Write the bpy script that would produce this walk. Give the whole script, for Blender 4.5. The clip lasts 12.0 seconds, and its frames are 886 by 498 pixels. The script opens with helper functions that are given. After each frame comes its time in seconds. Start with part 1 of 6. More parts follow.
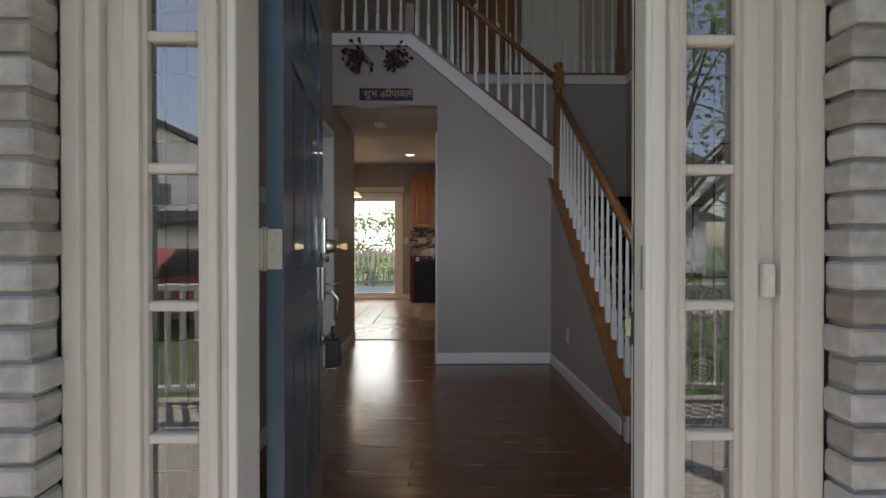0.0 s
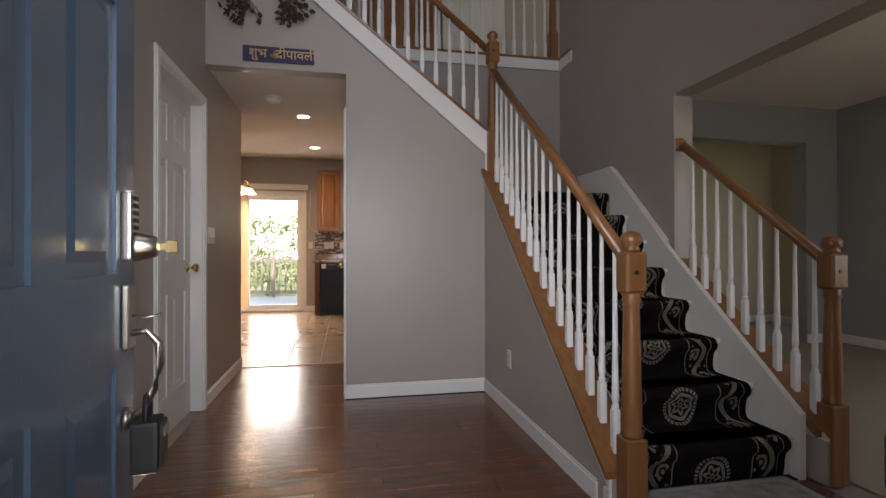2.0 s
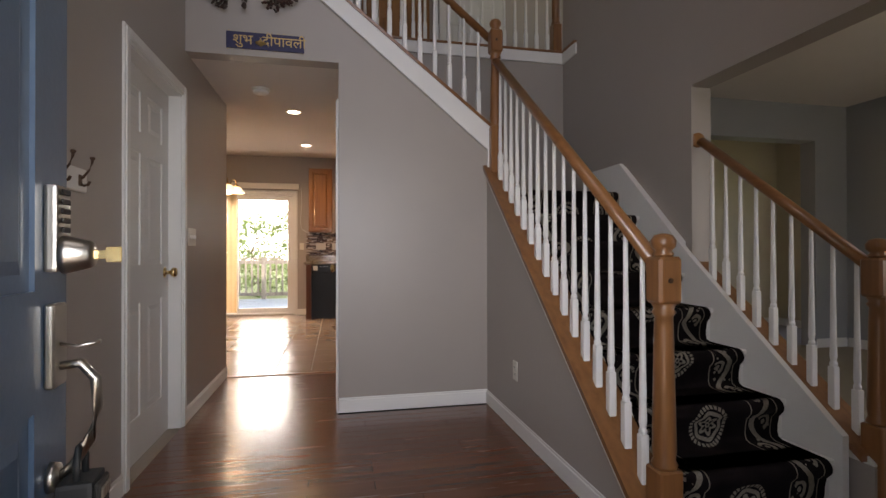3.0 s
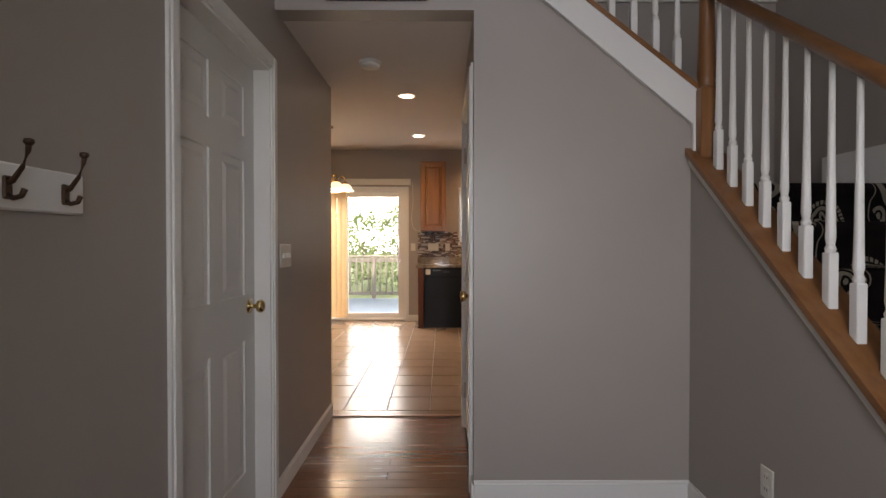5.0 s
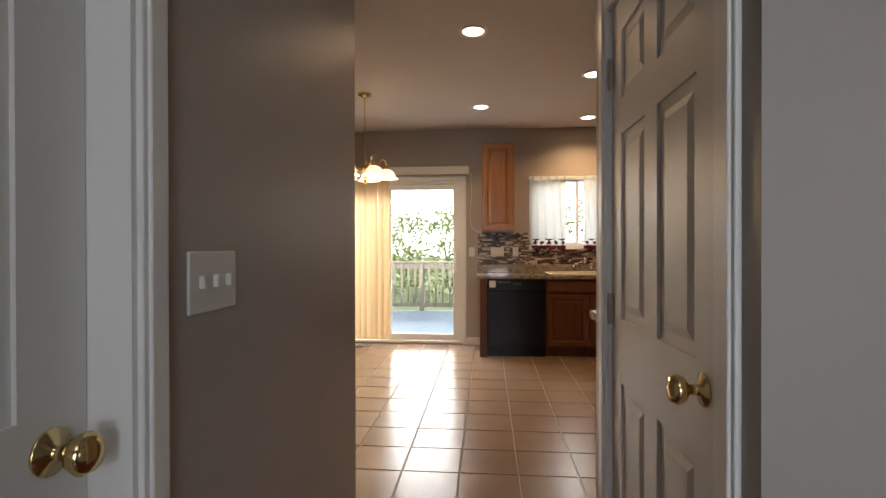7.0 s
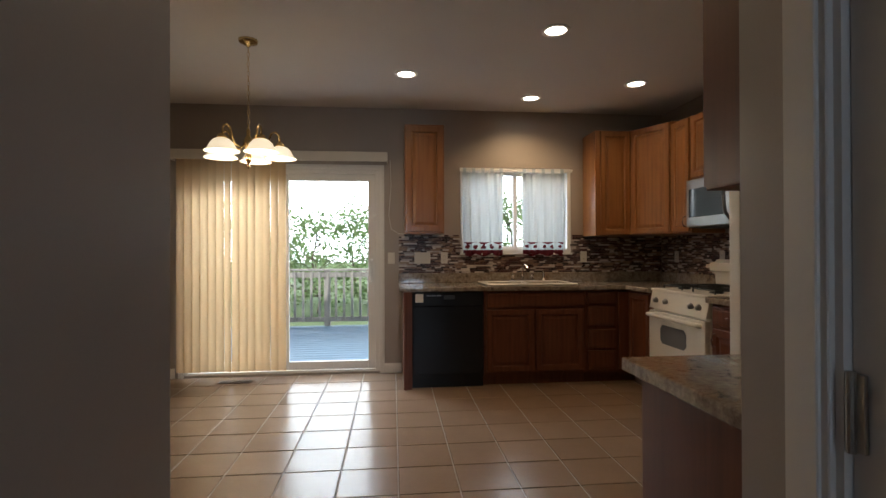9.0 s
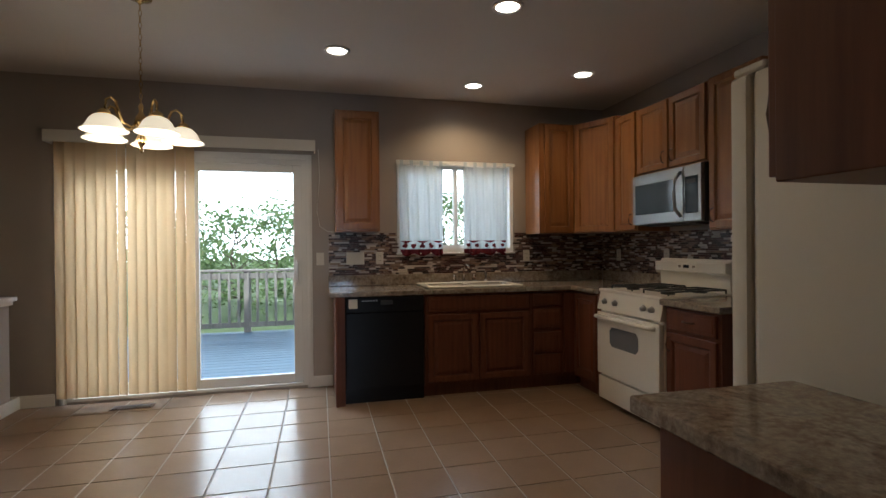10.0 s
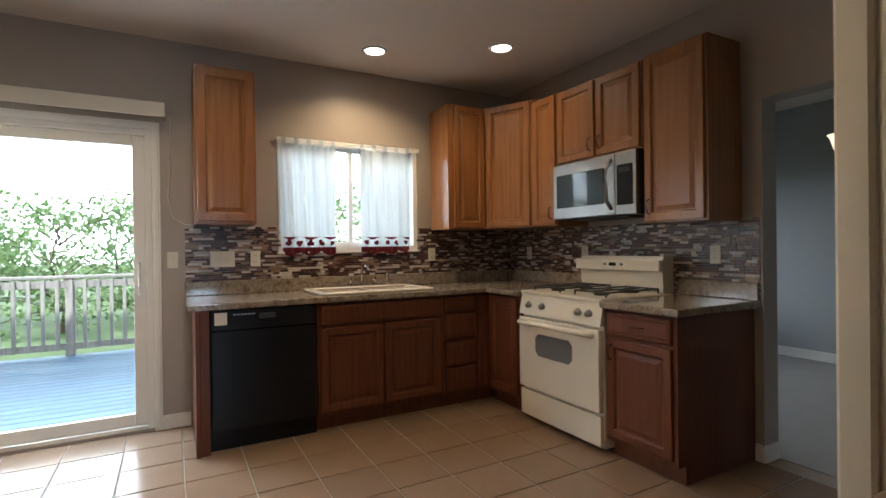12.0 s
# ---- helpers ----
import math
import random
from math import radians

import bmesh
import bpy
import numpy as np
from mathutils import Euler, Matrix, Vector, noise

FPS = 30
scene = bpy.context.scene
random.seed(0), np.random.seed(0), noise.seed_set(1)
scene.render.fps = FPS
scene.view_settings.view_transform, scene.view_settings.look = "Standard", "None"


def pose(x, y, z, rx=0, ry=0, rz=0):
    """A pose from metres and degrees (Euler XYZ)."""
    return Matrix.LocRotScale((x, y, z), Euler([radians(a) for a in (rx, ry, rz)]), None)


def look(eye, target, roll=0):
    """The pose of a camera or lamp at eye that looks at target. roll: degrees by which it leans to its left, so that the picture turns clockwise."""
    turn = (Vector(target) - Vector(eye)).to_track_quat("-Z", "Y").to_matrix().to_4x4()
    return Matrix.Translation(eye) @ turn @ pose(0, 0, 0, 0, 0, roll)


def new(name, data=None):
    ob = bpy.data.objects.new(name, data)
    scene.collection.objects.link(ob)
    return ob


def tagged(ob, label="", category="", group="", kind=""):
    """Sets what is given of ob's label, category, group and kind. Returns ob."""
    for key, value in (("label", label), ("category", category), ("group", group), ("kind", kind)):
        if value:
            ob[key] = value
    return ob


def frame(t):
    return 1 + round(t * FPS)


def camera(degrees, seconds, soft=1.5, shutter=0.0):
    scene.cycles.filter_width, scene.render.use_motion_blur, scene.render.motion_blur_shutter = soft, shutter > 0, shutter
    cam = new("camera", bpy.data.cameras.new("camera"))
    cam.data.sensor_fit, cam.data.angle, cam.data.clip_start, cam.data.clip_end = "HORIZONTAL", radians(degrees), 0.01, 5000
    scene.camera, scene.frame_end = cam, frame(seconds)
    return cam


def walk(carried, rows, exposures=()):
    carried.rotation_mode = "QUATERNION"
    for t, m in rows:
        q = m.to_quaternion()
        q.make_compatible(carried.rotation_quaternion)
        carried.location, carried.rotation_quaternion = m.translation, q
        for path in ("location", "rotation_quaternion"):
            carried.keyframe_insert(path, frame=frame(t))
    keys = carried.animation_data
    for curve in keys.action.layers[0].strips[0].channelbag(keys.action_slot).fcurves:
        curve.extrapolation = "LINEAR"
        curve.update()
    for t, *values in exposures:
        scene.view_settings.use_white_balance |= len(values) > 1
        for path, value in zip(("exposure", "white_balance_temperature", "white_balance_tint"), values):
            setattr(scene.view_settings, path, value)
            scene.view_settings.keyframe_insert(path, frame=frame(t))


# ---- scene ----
cam = camera(83.8, 12.0)
PATH = [
    (0, (-0.019, 0.045, 1.068), (0.012, 2.044, 1.054), 0.0),
    (0.5, (0.009, 0.3, 1.078), (0.108, 2.297, 1.063), -0.0),
    (1, (0.012, 0.552, 1.050), (0.206, 2.543, 1.056), 0.0),
    (1.5, (-0.009, 0.753, 1.063), (0.308, 2.728, 1.06), -0.0),
    (2, (-0.012, 0.894, 1.052), (0.379, 2.855, 1.062), -0.1),
    (2.5, (-0.002, 1.013, 1.05), (0.428, 2.966, 1.065), -0.2),
    (4.5, (-0.102, 1.796, 1.209), (0.072, 3.789, 1.19), 0.2),
    (5, (-0.152, 2.155, 1.231), (-0.147, 4.154, 1.206), 0.0),
    (5.5, (-0.222, 2.544, 1.228), (-0.346, 4.54, 1.203), 0.1),
    (6, (-0.286, 2.944, 1.242), (-0.462, 4.936, 1.221), 0.1),
    (6.5, (-0.339, 3.349, 1.241), (-0.541, 5.339, 1.223), -0.1),
    (8.5, (-0.579, 4.615, 1.196), (-0.499, 6.614, 1.213), -0.2),
    (9, (-0.582, 4.843, 1.231), (-0.381, 6.833, 1.241), -0.2),
    (9.5, (-0.607, 5.057, 1.246), (-0.252, 7.025, 1.247), -0.4),
    (10, (-0.604, 5.249, 1.266), (-0.12, 7.189, 1.257), -0.5),
    (10.5, (-0.627, 5.445, 1.252), (-0.033, 7.355, 1.242), -0.5),
    (11, (-0.63, 5.648, 1.265), (0.096, 7.511, 1.255), -0.6),
    (11.5, (-0.605, 5.829, 1.248), (0.239, 7.642, 1.238), -0.7),
    (12, (-0.599, 5.986, 1.234), (0.361, 7.741, 1.226), -0.7),
]
walk(cam, [(t, look(eye, target, roll)) for t, eye, target, roll in PATH],
     exposures=[(0, 0.28, 7000, 16), (0.5, 0.28, 7000, 16), (1.0, 0.75, 7000, 18), (1.5, 1.2, 7200, 21), (2.5, 1.48, 7700, 24), (4.5, 1.22, 7700, 23), (6.5, 1.22, 7300, 19), (8.5, 0.75, 6400, 13), (9.5, 0.4, 5800, 10), (10.5, 0.36, 5600, 8), (11.5, 0.7, 5650, 7), (12, 1.15, 5700, 8)])

# ---- world and light ----
SUN_ELEV, SUN_AZ = 57.0, -150.0     # degrees; azimuth of the light's origin, clockwise from +y
world = bpy.data.worlds.new("world")
scene.world = world
world.use_nodes = True
wn = world.node_tree
sky = wn.nodes.new("ShaderNodeTexSky")
sky.sky_type = 'NISHITA'
sky.sun_disc = False
sky.sun_elevation = radians(SUN_ELEV)
sky.sun_rotation = radians(SUN_AZ)
wn.links.new(sky.outputs[0], wn.nodes["Background"].inputs[0])
wn.nodes["Background"].inputs[1].default_value = 0.15
sun = new("sun", bpy.data.lights.new("sun", 'SUN'))
sun.data.energy, sun.data.angle, sun.data.color = 5.0, radians(0.5), (1, 0.95, 0.87)
_a, _e = radians(SUN_AZ), radians(SUN_ELEV)
sun.matrix_world = look((math.sin(_a) * math.cos(_e) * 30, math.cos(_a) * math.cos(_e) * 30, math.sin(_e) * 30), (0, 0, 0))


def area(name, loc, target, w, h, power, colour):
    """An added area lamp that stands in for sky light through an opening."""
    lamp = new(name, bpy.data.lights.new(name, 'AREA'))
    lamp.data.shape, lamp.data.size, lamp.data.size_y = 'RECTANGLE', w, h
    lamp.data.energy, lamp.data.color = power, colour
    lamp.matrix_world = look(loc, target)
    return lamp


DAY = (0.82, 0.91, 1.0)
# Added sky fill, hung outside above slider and sink window, out of view.
area("skylight_slider", (-1.67, 10.45, 2.45), (-1.67, 9.2, 0.9), 1.9, 0.6, 62, DAY)
area("skylight_sink", (0.7, 10.35, 2.45), (0.7, 9.3, 1.2), 1.1, 0.5, 12, DAY)
# Fill lamp added at an assumed, unseen window high above the front door.
area("skylight_foyer", (0.1, 1.4, 4.3), (0.4, 5, 1.2), 1.9, 1.4, 5, DAY)
# Fill lamp added just inside the front doorway; no fixture stands there.
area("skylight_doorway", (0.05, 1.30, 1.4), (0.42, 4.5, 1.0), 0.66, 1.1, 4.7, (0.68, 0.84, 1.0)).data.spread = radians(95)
# Fill lamp added at an assumed living room window that stays unseen.
area("skylight_living", (4.0, 1.4, 1.5), (3.6, 5, 1.0), 1.8, 1.3, 3, DAY)

# ---- materials ----


def nodes_of(name):
    m = bpy.data.materials.new(name)
    m.use_nodes = True
    nt = m.node_tree
    return m, nt, nt.nodes["Principled BSDF"]


def coords(nt, scale=(1, 1, 1), space="Object"):
    tc = nt.nodes.new("ShaderNodeTexCoord")
    mp = nt.nodes.new("ShaderNodeMapping")
    mp.inputs["Scale"].default_value = scale
    nt.links.new(tc.outputs[space], mp.inputs[0])
    return mp.outputs[0]


def noise_tex(nt, vec, scale, detail=4, rough=0.55):
    n = nt.nodes.new("ShaderNodeTexNoise")
    n.inputs["Scale"].default_value, n.inputs["Detail"].default_value, n.inputs["Roughness"].default_value = scale, detail, rough
    nt.links.new(vec, n.inputs["Vector"])
    return n.outputs[0]


def ramp(nt, fac, stops):
    r = nt.nodes.new("ShaderNodeValToRGB")
    while len(r.color_ramp.elements) < len(stops):
        r.color_ramp.elements.new(0.5)
    for el, (p, c) in zip(r.color_ramp.elements, stops):
        el.position, el.color = p, (*c, 1)
    nt.links.new(fac, r.inputs[0])
    return r.outputs[0]


def mix(nt, fac, a, b, kind='MIX'):
    n = nt.nodes.new("ShaderNodeMix")
    n.data_type, n.blend_type = 'RGBA', kind
    for sock, v in ((n.inputs["Factor"], fac), (n.inputs["A"], a), (n.inputs["B"], b)):
        if isinstance(v, (int, float)):
            sock.default_value = v
        elif isinstance(v, tuple):
            sock.default_value = (*v, 1)
        else:
            nt.links.new(v, sock)
    return n.outputs["Result"]


def sums(nt, op, a, b=0.0):
    n = nt.nodes.new("ShaderNodeMath")
    n.operation = op
    for sock, v in zip(n.inputs, (a, b)):
        if isinstance(v, (int, float)):
            sock.default_value = v
        else:
            nt.links.new(v, sock)
    return n.outputs[0]


def bump(nt, bs, height, strength=0.2, dist=0.01):
    b = nt.nodes.new("ShaderNodeBump")
    b.inputs["Strength"].default_value, b.inputs["Distance"].default_value = strength, dist
    nt.links.new(height, b.inputs["Height"])
    nt.links.new(b.outputs[0], bs.inputs["Normal"])


def scaled(c, k):
    return tuple(min(1.0, v * k) for v in c)


def paint(name, colour, rough=0.5, metal=0.0, scale=3.0, vary=0.08, fine=60.0, relief=0.08, coat=0.0):
    """A painted, plastic or metal surface with cloudy wear and fine relief."""
    m, nt, bs = nodes_of(name)
    v = coords(nt)
    big, small = noise_tex(nt, v, scale), noise_tex(nt, v, fine, 3)
    c = ramp(nt, big, [(0.25, scaled(colour, 1 - vary)), (0.75, scaled(colour, 1 + vary))])
    c = mix(nt, 0.25, c, ramp(nt, small, [(0.3, scaled(colour, 1 - vary)), (0.7, scaled(colour, 1 + vary))]))
    nt.links.new(c, bs.inputs["Base Color"])
    r = sums(nt, 'ADD', rough - 0.06, sums(nt, 'MULTIPLY', big, 0.12))
    nt.links.new(r, bs.inputs["Roughness"])
    bs.inputs["Metallic"].default_value = metal
    bs.inputs["Coat Weight"].default_value = coat
    bump(nt, bs, small, relief, 0.004)
    return m


def wood(name, dark, light, rough=0.35, axis=2, scale=1.0, per_piece=0.0, coat=0.2):
    """Stained wood: grain drawn out along one axis."""
    m, nt, bs = nodes_of(name)
    s = [26 * scale] * 3
    s[axis] = 1.7 * scale
    v = coords(nt, tuple(s))
    info = nt.nodes.new("ShaderNodeObjectInfo")
    shift = nt.nodes.new("ShaderNodeVectorMath")
    nt.links.new(v, shift.inputs[0])
    nt.links.new(sums(nt, 'MULTIPLY', info.outputs["Random"], 40.0), shift.inputs[1])
    grain = noise_tex(nt, shift.outputs[0], 1.0, 6, 0.65)
    w = nt.nodes.new("ShaderNodeTexWave")
    w.inputs["Scale"].default_value, w.inputs["Distortion"].default_value, w.inputs["Detail"].default_value = 0.25, 9, 3
    nt.links.new(shift.outputs[0], w.inputs["Vector"])
    f = sums(nt, 'ADD', sums(nt, 'MULTIPLY', grain, 0.9), sums(nt, 'MULTIPLY', w.outputs["Fac"], 0.1))
    c = ramp(nt, f, [(0.25, dark), (0.5, tuple((a + b) / 2 for a, b in zip(dark, light))), (0.8, light)])
    if per_piece:
        k = sums(nt, 'ADD', 1 - per_piece, sums(nt, 'MULTIPLY', info.outputs["Random"], 2 * per_piece))
        comb = nt.nodes.new("ShaderNodeCombineColor")
        for i in range(3):
            nt.links.new(k, comb.inputs[i])
        c = mix(nt, 1.0, c, comb.outputs[0], 'MULTIPLY')
    nt.links.new(c, bs.inputs["Base Color"])
    nt.links.new(sums(nt, 'ADD', rough - 0.05, sums(nt, 'MULTIPLY', grain, 0.1)), bs.inputs["Roughness"])
    bs.inputs["Coat Weight"].default_value = coat
    bs.inputs["Coat Roughness"].default_value = 0.15
    bump(nt, bs, grain, 0.12, 0.002)
    return m


def pieces(name, colours, rough=0.4, fine=40.0, vary=0.12, relief=0.15, island=False, through_light=0.0):
    """Pieces (tiles, bricks) whose colour is picked piece by piece."""
    m, nt, bs = nodes_of(name)
    if island:
        rnd = nt.nodes.new("ShaderNodeNewGeometry").outputs["Random Per Island"]
    else:
        rnd = nt.nodes.new("ShaderNodeObjectInfo").outputs["Random"]
    r = nt.nodes.new("ShaderNodeValToRGB")
    r.color_ramp.interpolation = 'CONSTANT' if len(colours) > 3 else 'LINEAR'
    while len(r.color_ramp.elements) < len(colours):
        r.color_ramp.elements.new(0.5)
    for i, (el, c) in enumerate(zip(r.color_ramp.elements, colours)):
        el.position, el.color = i / len(colours), (*c, 1)
    nt.links.new(rnd, r.inputs[0])
    v = coords(nt)
    n = noise_tex(nt, v, fine, 5)
    big = noise_tex(nt, v, 4.0, 3)
    c = mix(nt, 1.0, r.outputs[0], ramp(nt, n, [(0.3, (1 - vary,) * 3), (0.75, (1.0,) * 3)]), 'MULTIPLY')
    c = mix(nt, 1.0, c, ramp(nt, big, [(0.3, (1 - vary,) * 3), (0.7, (1.0,) * 3)]), 'MULTIPLY')
    nt.links.new(c, bs.inputs["Base Color"])
    nt.links.new(sums(nt, 'ADD', rough - 0.08, sums(nt, 'MULTIPLY', big, 0.16)), bs.inputs["Roughness"])
    bump(nt, bs, n, relief, 0.004)
    if through_light:
        tr = nt.nodes.new("ShaderNodeBsdfTranslucent")
        nt.links.new(c, tr.inputs[0])
        mx = nt.nodes.new("ShaderNodeMixShader")
        mx.inputs[0].default_value = through_light
        nt.links.new(bs.outputs[0], mx.inputs[1])
        nt.links.new(tr.outputs[0], mx.inputs[2])
        nt.links.new(mx.outputs[0], nt.nodes["Material Output"].inputs[0])
    return m


def glow(name, colour, strength, base=(0.9, 0.9, 0.88)):
    m, nt, bs = nodes_of(name)
    bs.inputs["Base Color"].default_value = (*base, 1)
    bs.inputs["Emission Color"].default_value = (*colour, 1)
    bs.inputs["Emission Strength"].default_value = strength
    return m


def clear(name, tint=(0.95, 0.98, 0.97), rough=0.0, ior=1.45):
    m, nt, bs = nodes_of(name)
    bs.inputs["Base Color"].default_value = (*tint, 1)
    bs.inputs["Transmission Weight"].default_value = 1.0
    bs.inputs["Roughness"].default_value = rough
    bs.inputs["IOR"].default_value = ior
    return m


def cloth(name, colour, through_light=0.5, rough=0.9):
    """Thin fabric or vinyl that lets light through."""
    m, nt, bs = nodes_of(name)
    v = coords(nt)
    n = noise_tex(nt, v, 250, 2)
    c = ramp(nt, n, [(0.3, scaled(colour, 0.88)), (0.7, colour)])
    nt.links.new(c, bs.inputs["Base Color"])
    bs.inputs["Roughness"].default_value = rough
    bump(nt, bs, n, 0.1, 0.001)
    tr = nt.nodes.new("ShaderNodeBsdfTranslucent")
    nt.links.new(c, tr.inputs[0])
    mx = nt.nodes.new("ShaderNodeMixShader")
    mx.inputs[0].default_value = through_light
    nt.links.new(bs.outputs[0], mx.inputs[1])
    nt.links.new(tr.outputs[0], mx.inputs[2])
    nt.links.new(mx.outputs[0], nt.nodes["Material Output"].inputs[0])
    return m


def granite(name):
    m, nt, bs = nodes_of(name)
    v = coords(nt)
    a, b = noise_tex(nt, v, 13, 6, 0.7), noise_tex(nt, v, 55, 4, 0.7)
    c = ramp(nt, a, [(0.3, (0.06, 0.043, 0.034)), (0.44, (0.22, 0.165, 0.12)), (0.56, (0.34, 0.29, 0.23)), (0.7, (0.13, 0.115, 0.105))])
    c = mix(nt, 0.36, c, ramp(nt, b, [(0.35, (0.03, 0.026, 0.023)), (0.55, (0.26, 0.22, 0.175)), (0.7, (0.46, 0.42, 0.37))]))
    nt.links.new(c, bs.inputs["Base Color"])
    bs.inputs["Roughness"].default_value = 0.10
    bump(nt, bs, b, 0.04, 0.002)
    return m


def runner_cloth(name):
    """Woven stair runner: dark ground, cream scrolls in the borders, medallions down the middle (UV in metres)."""
    m, nt, bs = nodes_of(name)
    uv = nt.nodes.new("ShaderNodeUVMap")
    sep = nt.nodes.new("ShaderNodeSeparateXYZ")
    nt.links.new(uv.outputs[0], sep.inputs[0])
    u, v = sep.outputs[0], sep.outputs[1]
    au = sums(nt, 'ABSOLUTE', u)

    def band(x, lo, hi):
        return sums(nt, 'MULTIPLY', sums(nt, 'GREATER_THAN', x, lo), sums(nt, 'LESS_THAN', x, hi))

    border = band(au, 0.216, 0.334)
    s = sums(nt, 'SINE', sums(nt, 'MULTIPLY', v, 21.0))
    off = sums(nt, 'SUBTRACT', au, 0.275)
    vine = sums(nt, 'LESS_THAN', sums(nt, 'ABSOLUTE', sums(nt, 'SUBTRACT', off, sums(nt, 'MULTIPLY', s, 0.040))), 0.014)
    dy = sums(nt, 'MULTIPLY', sums(nt, 'SUBTRACT', sums(nt, 'FRACT', sums(nt, 'MULTIPLY', v, 6.684)), 0.5), 0.1496)
    dx = sums(nt, 'ADD', off, sums(nt, 'MULTIPLY', sums(nt, 'SIGN', s), 0.022))
    rad = sums(nt, 'SQRT', sums(nt, 'ADD', sums(nt, 'MULTIPLY', dx, dx), sums(nt, 'MULTIPLY', sums(nt, 'MULTIPLY', dy, dy), 0.6)))
    curl = sums(nt, 'MULTIPLY', band(rad, 0.019, 0.034), sums(nt, 'GREATER_THAN', sums(nt, 'ADD', dy, sums(nt, 'MULTIPLY', dx, 1.5)), -0.022))
    dot = sums(nt, 'LESS_THAN', rad, 0.010)
    leaf = nt.nodes.new("ShaderNodeTexVoronoi")
    leaf.inputs["Scale"].default_value = 26
    nt.links.new(uv.outputs[0], leaf.inputs["Vector"])
    leaves = sums(nt, 'LESS_THAN', leaf.outputs["Distance"], 0.20)
    b = sums(nt, 'MULTIPLY', border, sums(nt, 'MAXIMUM', sums(nt, 'MAXIMUM', vine, curl), sums(nt, 'MAXIMUM', dot, leaves)))
    lines = sums(nt, 'MAXIMUM', band(au, 0.204, 0.210), band(au, 0.340, 0.346))
    # medallions every half metre
    mc = sums(nt, 'SUBTRACT', sums(nt, 'FRACT', sums(nt, 'ADD', sums(nt, 'MULTIPLY', v, 2.0), 0.44)), 0.5)
    my = sums(nt, 'MULTIPLY', mc, 0.5)
    mr = sums(nt, 'SQRT', sums(nt, 'ADD', sums(nt, 'MULTIPLY', sums(nt, 'MULTIPLY', u, u), 1.35), sums(nt, 'MULTIPLY', my, my)))
    ang = sums(nt, 'ARCTAN2', u, my)
    petals = sums(nt, 'MULTIPLY', sums(nt, 'SINE', sums(nt, 'MULTIPLY', ang, 6.0)), 0.011)
    rim = sums(nt, 'MULTIPLY', band(mr, 0.088, 0.108), sums(nt, 'GREATER_THAN', sums(nt, 'SINE', sums(nt, 'MULTIPLY', ang, 30.0)), -0.5))
    inner = band(sums(nt, 'ADD', mr, sums(nt, 'MULTIPLY', petals, 0.3)), 0.060, 0.078)
    core = sums(nt, 'MAXIMUM', band(sums(nt, 'ADD', mr, petals), 0.026, 0.046), band(mr, 0.006, 0.014))
    med = sums(nt, 'MAXIMUM', rim, sums(nt, 'MAXIMUM', inner, core))
    mask = sums(nt, 'MAXIMUM', sums(nt, 'MAXIMUM', b, lines), med)
    vec = coords(nt)
    fine, big = noise_tex(nt, vec, 220, 3), noise_tex(nt, vec, 6, 3)
    ground = ramp(nt, big, [(0.3, (0.012, 0.0085, 0.009)), (0.7, (0.024, 0.017, 0.017))])
    cream = ramp(nt, fine, [(0.3, (0.30, 0.26, 0.20)), (0.7, (0.52, 0.47, 0.38))])
    nt.links.new(mix(nt, mask, ground, cream), bs.inputs["Base Color"])
    bs.inputs["Roughness"].default_value = 0.95
    bs.inputs["Specular IOR Level"].default_value = 0.15
    bump(nt, bs, fine, 0.5, 0.003)
    return m


